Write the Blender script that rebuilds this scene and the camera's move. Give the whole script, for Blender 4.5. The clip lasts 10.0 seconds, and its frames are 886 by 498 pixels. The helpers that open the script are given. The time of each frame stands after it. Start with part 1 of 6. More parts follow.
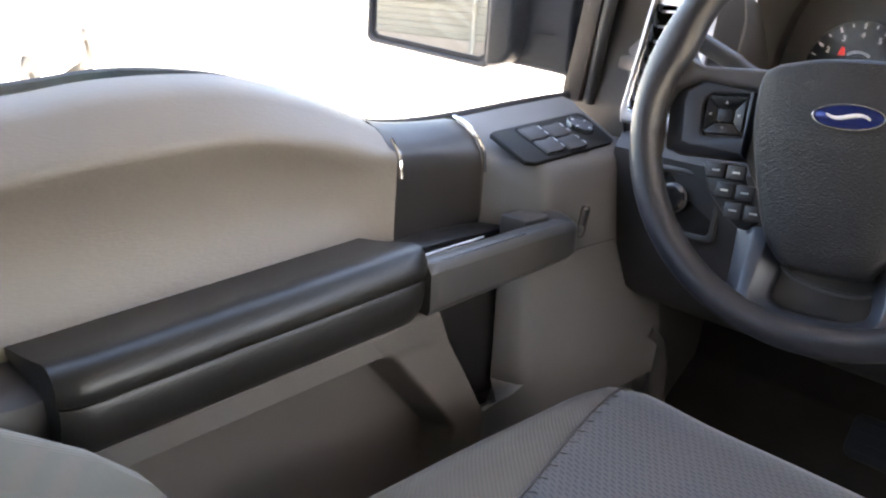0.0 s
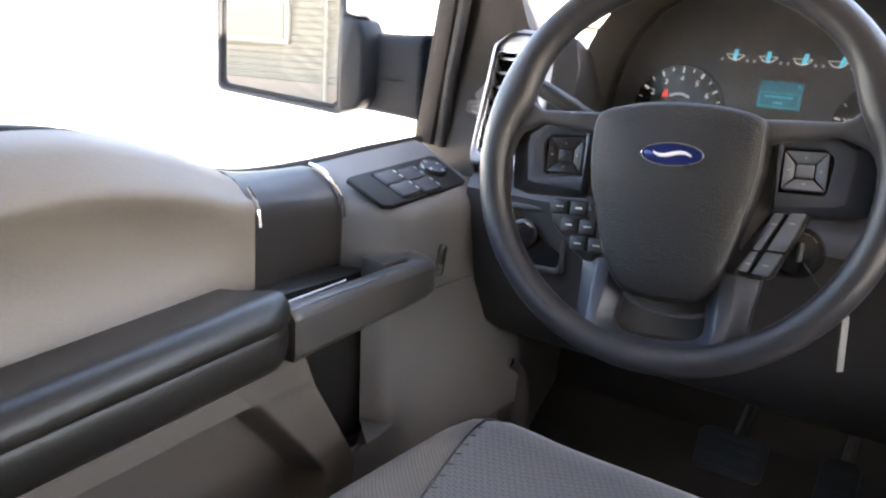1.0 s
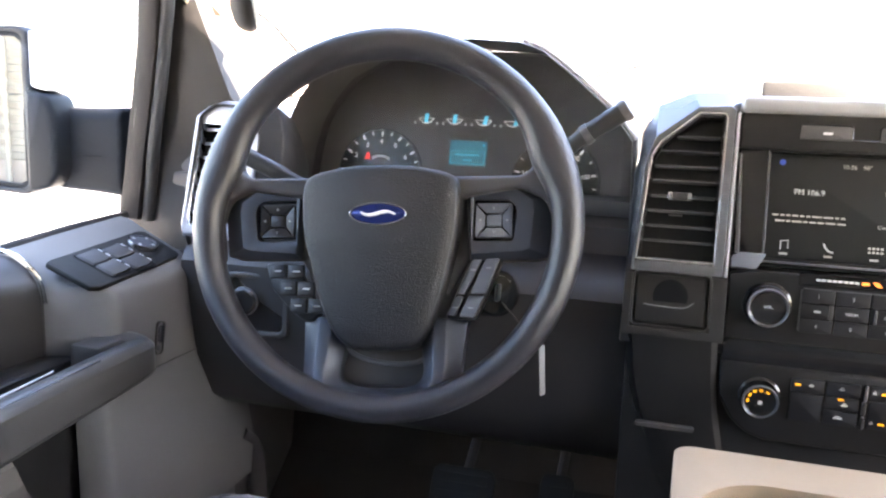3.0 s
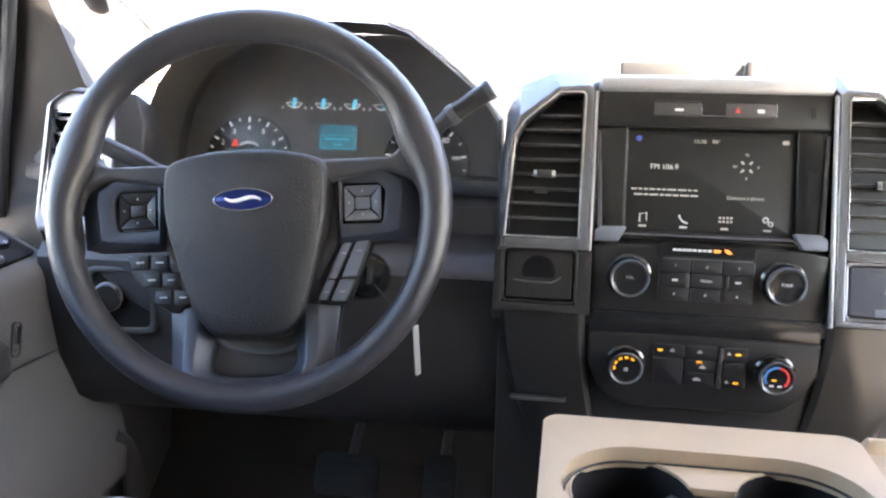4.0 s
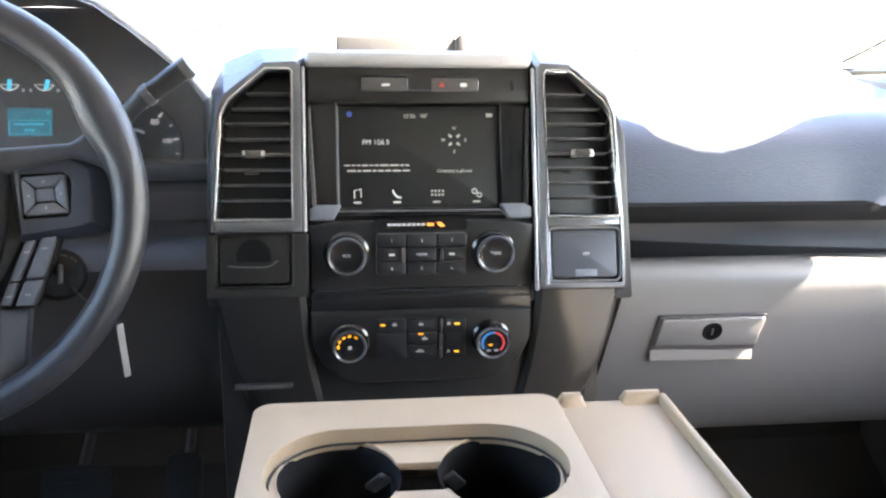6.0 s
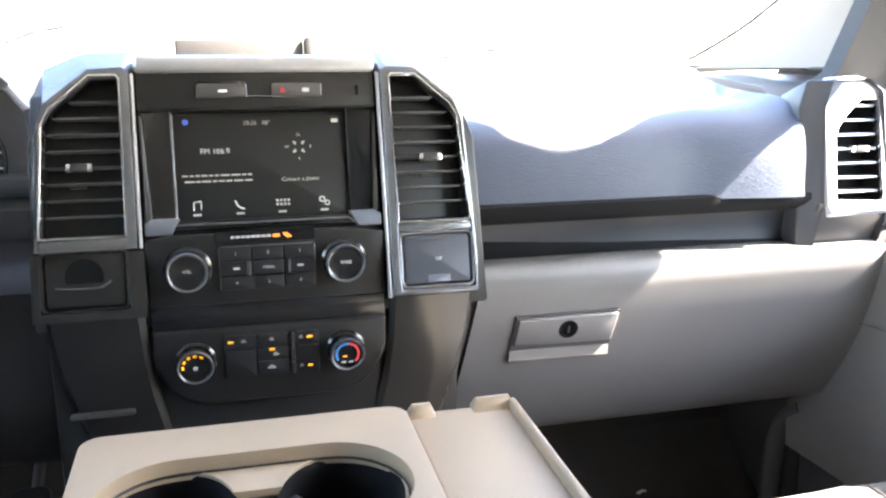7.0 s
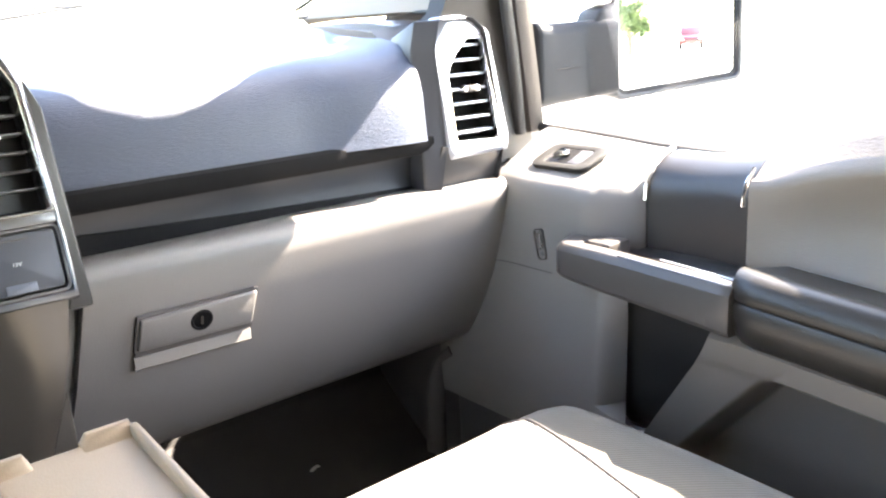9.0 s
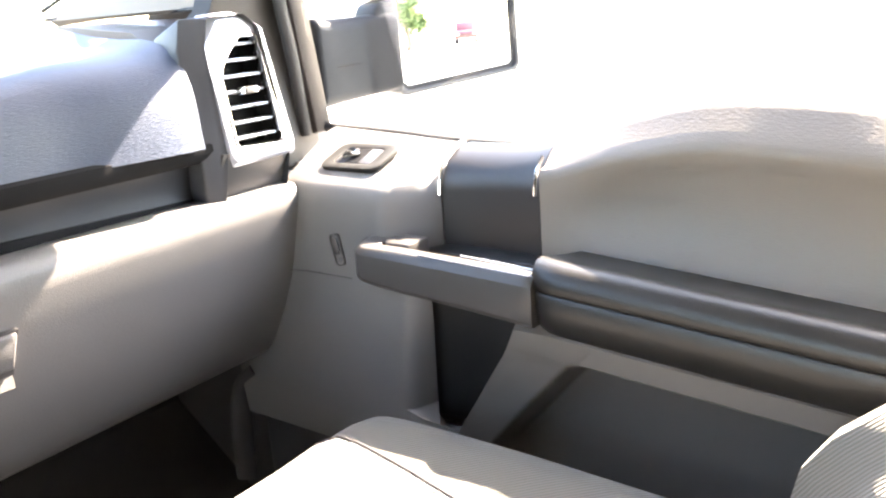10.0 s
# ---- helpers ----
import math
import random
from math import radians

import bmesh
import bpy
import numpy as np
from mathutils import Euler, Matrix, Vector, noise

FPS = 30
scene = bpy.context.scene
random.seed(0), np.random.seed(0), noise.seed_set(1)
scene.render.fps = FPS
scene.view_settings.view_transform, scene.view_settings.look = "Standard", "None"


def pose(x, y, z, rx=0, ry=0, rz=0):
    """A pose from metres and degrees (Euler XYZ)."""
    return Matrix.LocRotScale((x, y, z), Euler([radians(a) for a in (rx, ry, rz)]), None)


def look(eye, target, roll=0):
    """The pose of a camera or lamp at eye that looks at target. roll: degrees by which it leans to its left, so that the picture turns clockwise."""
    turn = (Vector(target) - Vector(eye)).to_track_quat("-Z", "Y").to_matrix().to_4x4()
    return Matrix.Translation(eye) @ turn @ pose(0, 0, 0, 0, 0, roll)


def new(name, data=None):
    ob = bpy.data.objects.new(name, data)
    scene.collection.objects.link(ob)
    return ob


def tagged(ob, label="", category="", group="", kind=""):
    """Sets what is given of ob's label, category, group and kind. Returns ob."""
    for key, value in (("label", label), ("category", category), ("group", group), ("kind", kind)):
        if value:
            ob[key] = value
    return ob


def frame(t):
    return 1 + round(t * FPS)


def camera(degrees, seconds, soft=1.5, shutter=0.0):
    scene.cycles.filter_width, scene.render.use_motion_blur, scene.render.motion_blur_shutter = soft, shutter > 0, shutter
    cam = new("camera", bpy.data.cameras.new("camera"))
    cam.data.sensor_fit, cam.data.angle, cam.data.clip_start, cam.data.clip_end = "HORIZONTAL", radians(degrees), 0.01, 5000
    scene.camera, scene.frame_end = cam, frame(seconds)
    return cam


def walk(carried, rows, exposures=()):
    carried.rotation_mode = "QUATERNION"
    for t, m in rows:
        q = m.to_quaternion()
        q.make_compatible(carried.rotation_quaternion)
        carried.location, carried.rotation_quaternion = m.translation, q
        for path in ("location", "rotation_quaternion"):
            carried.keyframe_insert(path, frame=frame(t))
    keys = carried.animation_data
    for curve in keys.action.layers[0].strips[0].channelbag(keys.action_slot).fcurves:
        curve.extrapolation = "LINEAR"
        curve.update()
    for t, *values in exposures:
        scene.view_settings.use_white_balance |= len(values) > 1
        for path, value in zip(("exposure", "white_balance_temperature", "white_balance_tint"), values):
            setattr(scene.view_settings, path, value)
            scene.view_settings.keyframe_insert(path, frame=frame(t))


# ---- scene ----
cam = camera(55.93, 10.0, soft=2.3)
PATH = [
    (0.0, -0.1894, 0.0113, 1.0403, 71.439, -3.565, 46.367),
    (0.5, -0.1825, 0.0044, 1.0443, 73.023, -3.896, 41.566),
    (1.0, -0.1762, -0.0024, 1.0488, 74.785, -3.382, 36.420),
    (1.5, -0.1707, -0.0099, 1.0532, 76.698, -3.353, 30.998),
    (2.0, -0.1684, -0.0168, 1.0570, 78.728, -3.224, 25.786),
    (2.5, -0.1659, -0.0218, 1.0579, 79.824, -2.744, 21.002),
    (4.0, -0.1446, -0.0185, 1.0493, 79.371, -1.225, 8.806),
    (4.5, -0.1323, -0.0137, 1.0478, 79.205, -1.349, 4.503),
    (5.0, -0.1185, -0.0071, 1.0488, 78.668, -1.056, 0.591),
    (5.5, -0.1011, 0.0000, 1.0500, 78.043, -0.827, -3.172),
    (7.0, -0.0357, 0.0191, 1.0577, 77.765, 0.332, -14.576),
    (7.5, -0.0205, 0.0383, 1.0563, 77.413, 0.360, -20.239),
    (8.0, -0.0050, 0.0629, 1.0501, 76.190, 0.992, -27.124),
    (8.5, 0.0108, 0.0832, 1.0427, 75.367, 2.210, -33.340),
    (9.0, 0.0289, 0.1018, 1.0375, 74.809, 3.119, -39.649),
    (9.5, 0.0484, 0.1197, 1.0345, 74.294, 3.682, -47.081),
    (10.0, 0.0627, 0.1317, 1.0332, 73.761, 4.295, -54.280),
]
EXPOSURE = [(0.0, 4.32, 8350, 20), (2.5, 4.66, 7650, 20), (4.0, 4.70, 7350, 18), (5.5, 4.66, 7150, 14), (8.0, 4.62, 7200, 14), (10.0, 4.58, 7850, 16)]
walk(cam, [(r[0], pose(*r[1:])) for r in PATH], EXPOSURE)

# ---- light: sun from the right, blue sky ----
SUN = Vector((0.70, -0.165, 0.695)).normalized()
sun = new("sun", bpy.data.lights.new("sun", "SUN"))
sun.data.energy, sun.data.angle, sun.data.color = 5.0, radians(0.6), (1.0, 0.95, 0.87)
sun.matrix_world = look(SUN * 30, (0, 0, 0))
world = bpy.data.worlds.new("sky")
scene.world = world
world.use_nodes = True
_nt = world.node_tree
_sky = _nt.nodes.new("ShaderNodeTexSky")
_sky.sky_type, _sky.sun_disc = "NISHITA", False
_sky.sun_elevation, _sky.sun_rotation = math.asin(SUN.z), math.atan2(SUN.x, SUN.y)
_nt.links.new(_sky.outputs[0], _nt.nodes["Background"].inputs[0])
_nt.nodes["Background"].inputs[1].default_value = 0.14


# ---- materials ----
def material(name, color, rough=0.5, metal=0.0, grain=0.0, grain_size=400.0, vary=0.12, vary_size=9.0,
             coat=0.0, emit=0.0, pattern=None, spec=0.5, stretch=None):
    """A procedural surface: base colour with broad uneven wear, fine grain as relief, uneven gloss."""
    m = bpy.data.materials.new(name)
    m.use_nodes = True
    nt = m.node_tree
    b = nt.nodes["Principled BSDF"]
    b.inputs["Base Color"].default_value = (*color, 1)
    b.inputs["Roughness"].default_value = rough
    b.inputs["Metallic"].default_value = metal
    b.inputs["Coat Weight"].default_value = coat
    b.inputs["Specular IOR Level"].default_value = spec
    if emit:
        b.inputs["Emission Color"].default_value = (*color, 1)
        b.inputs["Emission Strength"].default_value = emit
        return m
    co = nt.nodes.new("ShaderNodeTexCoord")
    big = nt.nodes.new("ShaderNodeTexNoise")
    big.inputs["Scale"].default_value, big.inputs["Detail"].default_value = vary_size, 6
    nt.links.new(co.outputs["Object"], big.inputs["Vector"])
    if vary:
        mix = nt.nodes.new("ShaderNodeMix")
        mix.data_type = "RGBA"
        mix.inputs[6].default_value = (*[c * (1 - vary) for c in color], 1)
        mix.inputs[7].default_value = (*[min(1, c * (1 + vary)) for c in color], 1)
        nt.links.new(big.outputs["Fac"], mix.inputs[0])
        nt.links.new(mix.outputs[2], b.inputs["Base Color"])
        rr = nt.nodes.new("ShaderNodeMapRange")
        rr.inputs["To Min"].default_value, rr.inputs["To Max"].default_value = max(0.02, rough - 0.07), min(1, rough + 0.07)
        nt.links.new(big.outputs["Fac"], rr.inputs["Value"])
        nt.links.new(rr.outputs[0], b.inputs["Roughness"])
    if grain:
        fine = nt.nodes.new("ShaderNodeTexVoronoi" if pattern == "leather" else "ShaderNodeTexNoise")
        fine.inputs["Scale"].default_value = grain_size
        if stretch:
            mp = nt.nodes.new("ShaderNodeMapping")
            mp.inputs["Scale"].default_value = stretch
            nt.links.new(co.outputs["Object"], mp.inputs["Vector"])
            nt.links.new(mp.outputs[0], fine.inputs["Vector"])
        else:
            nt.links.new(co.outputs["Object"], fine.inputs["Vector"])
        bump = nt.nodes.new("ShaderNodeBump")
        bump.inputs["Strength"].default_value, bump.inputs["Distance"].default_value = grain, 0.001
        nt.links.new(fine.outputs[0], bump.inputs["Height"])
        nt.links.new(bump.outputs[0], b.inputs["Normal"])
    return m


def fabric(name, color, dark, dash=False):
    """Woven seat cloth: fine ribs, and where dash is set short dark strokes in offset rows."""
    m = material(name, color, 0.92, vary=0.0, spec=0.2)
    nt = m.node_tree
    b = nt.nodes["Principled BSDF"]
    co = nt.nodes.new("ShaderNodeTexCoord")
    wave = nt.nodes.new("ShaderNodeTexWave")
    wave.bands_direction = "DIAGONAL"
    wave.inputs["Scale"].default_value, wave.inputs["Distortion"].default_value = 120.0, 0.6
    wave.inputs["Detail"].default_value = 1
    nt.links.new(co.outputs["Object"], wave.inputs["Vector"])
    mix = nt.nodes.new("ShaderNodeMix")
    mix.data_type = "RGBA"
    mix.inputs[6].default_value, mix.inputs[7].default_value = (*color, 1), (*dark, 1)
    fac = wave.outputs["Fac"]
    if dash:
        def math_node(op, a, b):
            k = nt.nodes.new("ShaderNodeMath")
            k.operation = op
            for i, v in enumerate((a, b)):
                if isinstance(v, (int, float)):
                    k.inputs[i].default_value = v
                elif v is not None:
                    nt.links.new(v, k.inputs[i])
            return k.outputs[0]
        sep = nt.nodes.new("ShaderNodeSeparateXYZ")
        nt.links.new(co.outputs["Object"], sep.inputs[0])
        wob = nt.nodes.new("ShaderNodeTexNoise")
        wob.inputs["Scale"].default_value = 260.0
        nt.links.new(co.outputs["Object"], wob.inputs["Vector"])
        jit = math_node("MULTIPLY", wob.outputs["Fac"], 0.35)
        r = math_node("ADD", math_node("MULTIPLY", math_node("ADD", sep.outputs[1], math_node("MULTIPLY", sep.outputs[0], 0.25)), 1 / 0.0047), jit)
        row = math_node("FLOOR", r, None)
        u = math_node("ADD", math_node("ADD", math_node("MULTIPLY", sep.outputs[0], 1 / 0.0095), math_node("MULTIPLY", row, 0.43)), jit)
        fac = math_node("MULTIPLY", math_node("LESS_THAN", math_node("FRACT", r, None), 0.34), math_node("LESS_THAN", math_node("FRACT", u, None), 0.62))
    amount = nt.nodes.new("ShaderNodeMath")
    amount.operation = "MULTIPLY"
    amount.inputs[1].default_value = 0.75 if dash else 0.45
    nt.links.new(fac, amount.inputs[0])
    nt.links.new(amount.outputs[0], mix.inputs[0])
    nt.links.new(mix.outputs[2], b.inputs["Base Color"])
    bump = nt.nodes.new("ShaderNodeBump")
    bump.inputs["Strength"].default_value, bump.inputs["Distance"].default_value = 0.35, 0.001
    nt.links.new(fac, bump.inputs["Height"])
    nt.links.new(bump.outputs[0], b.inputs["Normal"])
    b.inputs["Sheen Weight"].default_value = 0.25
    return m


def clear_glass(name, tint=(1, 1, 1), gloss=0.04, rough=0.02):
    m = bpy.data.materials.new(name)
    m.use_nodes = True
    nt = m.node_tree
    nt.nodes.clear()
    out, mix = nt.nodes.new("ShaderNodeOutputMaterial"), nt.nodes.new("ShaderNodeMixShader")
    tr, gl = nt.nodes.new("ShaderNodeBsdfTransparent"), nt.nodes.new("ShaderNodeBsdfGlossy")
    tr.inputs[0].default_value = (*tint, 1)
    gl.inputs["Roughness"].default_value = rough
    mix.inputs[0].default_value = gloss
    nt.links.new(tr.outputs[0], mix.inputs[1])
    nt.links.new(gl.outputs[0], mix.inputs[2])
    nt.links.new(mix.outputs[0], out.inputs[0])
    return m


VINYL = material("grey_vinyl", (0.168, 0.142, 0.118), 0.50, grain=0.34, grain_size=480, vary=0.08, stretch=(1, 0.35, 1.3))
DOORLOWER = material("taupe_door_plastic", (0.108, 0.096, 0.085), 0.45, grain=0.2, grain_size=900, vary=0.06)
PANEL = material("grey_plastic", (0.140, 0.135, 0.131), 0.5, grain=0.4, grain_size=700, vary=0.06)
LOWER = material("warm_grey_plastic", (0.138, 0.134, 0.131), 0.38, grain=0.4, grain_size=700, vary=0.05)
BLACKVINYL = material("black_vinyl", (0.016, 0.0145, 0.013), 0.37, grain=0.22, grain_size=700, vary=0.15, spec=0.42, stretch=(1, 0.5, 1))
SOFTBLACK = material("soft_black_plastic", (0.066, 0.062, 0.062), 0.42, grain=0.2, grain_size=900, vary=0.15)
SLATE = material("dark_slate_pad", (0.038, 0.050, 0.082), 0.46, spec=0.5, grain=0.55, grain_size=760, vary=0.10, stretch=(0.2, 1, 1.3))
SMOKE = material("smoke_metallic_plastic", (0.062, 0.058, 0.056), 0.36, metal=0.15, vary=0.08, spec=0.35)
SIDEPANEL = material("dark_brown_satin", (0.036, 0.032, 0.028), 0.17, grain=0.10, grain_size=45, vary=0.15, spec=0.6)
SILVER = material("satin_silver_trim", (0.15, 0.154, 0.168), 0.26, metal=0.8, vary=0.05)
DARKSILVER = material("dark_satin_trim", (0.13, 0.13, 0.14), 0.36, metal=0.6, vary=0.06)
VENTSILVER = material("satin_vent_trim", (0.40, 0.43, 0.50), 0.30, metal=0.6, vary=0.05)
PALETRIM = material("pale_satin_trim", (0.5, 0.5, 0.52), 0.36, metal=0.5, vary=0.05)
CHROME = material("chrome", (0.8, 0.81, 0.83), 0.08, metal=1.0, vary=0.03)
GLOSSBLACK = material("gloss_black", (0.012, 0.012, 0.013), 0.16, vary=0.1)
RIM = material("wheel_leather", (0.025, 0.025, 0.031), 0.34, grain=0.25, grain_size=1000, vary=0.15, pattern="leather")
AIRBAG = material("airbag_vinyl", (0.0155, 0.0155, 0.0185), 0.40, spec=0.45, grain=0.6, grain_size=700, vary=0.12, pattern="leather")
SPOKE = material("spoke_satin", (0.042, 0.048, 0.064), 0.38, metal=0.15, vary=0.08)
BUTTON = material("button_grey", (0.14, 0.155, 0.19), 0.4, metal=0.2, vary=0.08)
BUTTONBLACK = material("button_black", (0.015, 0.015, 0.017), 0.4, vary=0.1)
TAN = material("tan_console_plastic", (0.31, 0.225, 0.148), 0.5, grain=0.3, grain_size=800, vary=0.05)
CLOTH = fabric("ribbed_cloth", (0.115, 0.099, 0.083), (0.07, 0.087, 0.072))
CLOTHDASH = fabric("dashed_cloth", (0.108, 0.106, 0.109), (0.023, 0.035, 0.04), dash=True)
CARPET = material("black_carpet", (0.058, 0.056, 0.055), 0.95, grain=1.0, grain_size=1200, vary=0.3, spec=0.1)
RUBBER = material("black_rubber", (0.014, 0.014, 0.014), 0.7, grain=0.2, vary=0.1)
HEADLINER = material("headliner_cloth", (0.42, 0.40, 0.37), 0.9, grain=0.3, grain_size=900)
PILLAR = material("pillar_trim", (0.185, 0.152, 0.120), 0.6, grain=0.25, grain_size=800, vary=0.06)
FRAMEGREY = material("dark_frame_trim", (0.024, 0.021, 0.020), 0.65, grain=0.2, vary=0.1, spec=0.2)
PANELDARK = material("dark_grey_pillar_trim", (0.026, 0.0245, 0.0235), 0.55, grain=0.25, grain_size=800, vary=0.1, spec=0.35)
INSET = material("smooth_dark_inset", (0.022, 0.0195, 0.019), 0.36, vary=0.06)
WHITEPAINT = material("white_car_paint", (0.8, 0.8, 0.8), 0.25, coat=0.6, vary=0.02)
MIRRORSHELL = material("mirror_shell", (0.013, 0.015, 0.019), 0.5, grain=0.2, vary=0.1, spec=0.12)
MIRRORRIM = material("grey_mirror_rim", (0.030, 0.033, 0.038), 0.5, grain=0.2, vary=0.1, spec=0.2)
MIRROR = material("mirror_glass", (0.86, 0.88, 0.88), 0.0, metal=1.0, vary=0.0)
SCREENGLASS = material("screen_glass", (0.014, 0.014, 0.014), 0.5, vary=0.2, spec=0.35)
GLASS = clear_glass("window_glass", (0.97, 0.99, 0.98))
LENS = clear_glass("instrument_lens", (0.93, 0.93, 0.93), 0.06, 0.35)
CONCRETE = material("sunlit_concrete", (0.52, 0.50, 0.47), 0.85, grain=0.4, grain_size=120, vary=0.12, vary_size=1.2)
SIDING = material("cream_siding", (0.13, 0.12, 0.10), 0.7, grain=0.1, vary=0.12, vary_size=0.8)
EMBLEMBLUE = material("emblem_blue", (0.012, 0.025, 0.13), 0.2, metal=0.4, vary=0.1)
CYAN = material("cyan_display", (0.05, 0.52, 0.75), emit=0.051)
CYANDIM = material("cyan_display_dim", (0.006, 0.11, 0.15), emit=0.0476)
NEEDLE = material("dim_red_needle", (0.16, 0.012, 0.012), 0.5)
RED = material("red_display", (0.85, 0.06, 0.05), emit=0.0408)
AMBER = material("amber_display", (1.0, 0.44, 0.02), emit=0.0408)
ORANGE = material("orange_display", (1.0, 0.28, 0.05), emit=0.0544)
PALE = material("pale_display", (0.62, 0.62, 0.64), emit=0.00612)
DIMTEXT = material("dim_display", (0.5, 0.47, 0.45), emit=0.00374)
BLUELAMP = material("blue_lamp", (0.04, 0.2, 0.5), emit=0.0204)
REDLAMP = material("red_lamp", (0.6, 0.05, 0.05), emit=0.0204)
BLUEDOT = material("blue_display", (0.05, 0.10, 0.5), emit=0.00544)
ARCH = material("gunmetal_trim", (0.222, 0.228, 0.245), 0.25, metal=0.70, vary=0.03)
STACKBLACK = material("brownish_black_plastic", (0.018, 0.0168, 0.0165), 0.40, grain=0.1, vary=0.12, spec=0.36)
SOCKETGREY = material("dark_grey_cover", (0.075, 0.08, 0.095), 0.45, metal=0.2, vary=0.08, spec=0.3)
# Near-black for vent insides, and for strips that stand in for shade.
VENTDARK = material("vent_inside_and_shade", (0.008, 0.008, 0.009), 0.7, vary=0.1, spec=0.08)
BANDSLATE = material("dark_band_plastic", (0.024, 0.027, 0.034), 0.34, grain=0.2, grain_size=800, vary=0.12, spec=0.4)
KNEEBLACK = material("black_knee_plastic", (0.040, 0.037, 0.037), 0.45, grain=0.2, grain_size=900, vary=0.15, spec=0.4)
WEB = material("grey_spoke_web", (0.060, 0.060, 0.068), 0.40, grain=0.2, grain_size=1000, vary=0.08)
BUTTONPRINT = material("faint_button_print", (0.30, 0.32, 0.36), 0.5, vary=0.0)
HAZARD = material("hazard_red", (0.45, 0.03, 0.03), emit=0.0204)
WING = material("satin_wing_plastic", (0.16, 0.175, 0.21), 0.40, metal=0.3, vary=0.06)
TRAYGREY = material("dusty_grey_rubber", (0.05, 0.048, 0.045), 0.8, grain=0.3, vary=0.2)
HOUSING = material("slate_vent_housing", (0.035, 0.037, 0.044), 0.42, grain=0.2, grain_size=900, vary=0.1)
CLUSTERBLACK = material("matt_cluster_black", (0.105, 0.102, 0.104), 0.6, vary=0.1, spec=0.3)
DIALRING = material("dim_dial_ring", (0.05, 0.052, 0.056), 0.4, vary=0.05)
TICK = material("lit_white_print", (0.85, 0.80, 0.80), emit=0.01904)
CYANMID = material("cyan_display_line", (0.02, 0.36, 0.50), emit=0.0476)
LEVER = material("satin_lever_plastic", (0.024, 0.024, 0.026), 0.38, metal=0.1, vary=0.1)
LEVERCAP = material("grey_lever_print", (0.10, 0.10, 0.105), 0.35, metal=0.2, vary=0.06)
SWITCHPANEL = material("matt_switch_panel", (0.014, 0.0135, 0.013), 0.6, grain=0.2, grain_size=900, vary=0.1, spec=0.25)
MARK = material("pale_print", (0.6, 0.6, 0.6), 0.6, vary=0.0)


# ---- building helpers ----
FLIP = [False]


def finish(bm, bevel=0.0, seg=2, angle=28):
    bmesh.ops.remove_doubles(bm, verts=bm.verts, dist=1e-6)
    bmesh.ops.recalc_face_normals(bm, faces=bm.faces)
    if bevel:
        es = [e for e in bm.edges if len(e.link_faces) == 2 and e.calc_face_angle(0) > radians(angle)]
        bmesh.ops.bevel(bm, geom=es, offset=bevel, offset_type="OFFSET", segments=seg, profile=0.5, affect="EDGES", clamp_overlap=True)
    return bm


def part(name, bm, mat, parent=None, label="", smooth=38):
    """Links a bmesh as one mesh object, under a thing or a part if one is given."""
    if FLIP[0]:
        bm.transform(Matrix.Diagonal((-1, 1, 1, 1)))
        bmesh.ops.reverse_faces(bm, faces=bm.faces)
    me = bpy.data.meshes.new(name)
    bm.to_mesh(me)
    bm.free()
    for p in me.polygons:
        p.use_smooth = True
    me.set_sharp_from_angle(angle=radians(smooth))
    me.materials.append(mat)
    ob = new(name, me)
    if parent:
        ob.parent = parent
        if parent.data is None:
            ob.matrix_parent_inverse = Matrix.Translation(-parent.location)
    if label:
        tagged(ob, label)
    return ob


def thing(name, label, category, group="", kind="", at=(0, 0, 0)):
    ob = new(name)
    ob.location = at
    return tagged(ob, label, category, group, kind)


def box(c, s, m=None, bevel=0.003, seg=2):
    bm = bmesh.new()
    bmesh.ops.create_cube(bm, size=1)
    bm.transform(Matrix.Translation(c) @ Matrix.Diagonal((*s, 1)))
    finish(bm, min(bevel, min(s) * 0.45), seg)
    if m:
        bm.transform(m)
    return bm


def slab(outline, w0, w1, m=None, bevel=0.0, seg=2):
    """A flat outline (u, v) drawn out from w0 to w1, in the frame m."""
    bm = bmesh.new()
    a = [bm.verts.new((u, v, w0)) for u, v in outline]
    b = [bm.verts.new((u, v, w1)) for u, v in outline]
    n = len(a)
    bm.faces.new(a[::-1]), bm.faces.new(b)
    for i in range(n):
        bm.faces.new((a[i], a[(i + 1) % n], b[(i + 1) % n], b[i]))
    finish(bm, bevel, seg)
    if m:
        bm.transform(m)
    return bm


def ring(outer, inner, w0, w1, m=None, bevel=0.0, seg=2):
    """A flat frame between two outlines of the same number of corners."""
    bm = bmesh.new()
    n = len(outer)
    vs = [[bm.verts.new((u, v, w)) for u, v in o] for o, w in ((outer, w0), (outer, w1), (inner, w1), (inner, w0))]
    for k in range(4):
        for i in range(n):
            bm.faces.new((vs[k][i], vs[k][(i + 1) % n], vs[(k + 1) % 4][(i + 1) % n], vs[(k + 1) % 4][i]))
    finish(bm, bevel, seg)
    if m:
        bm.transform(m)
    return bm


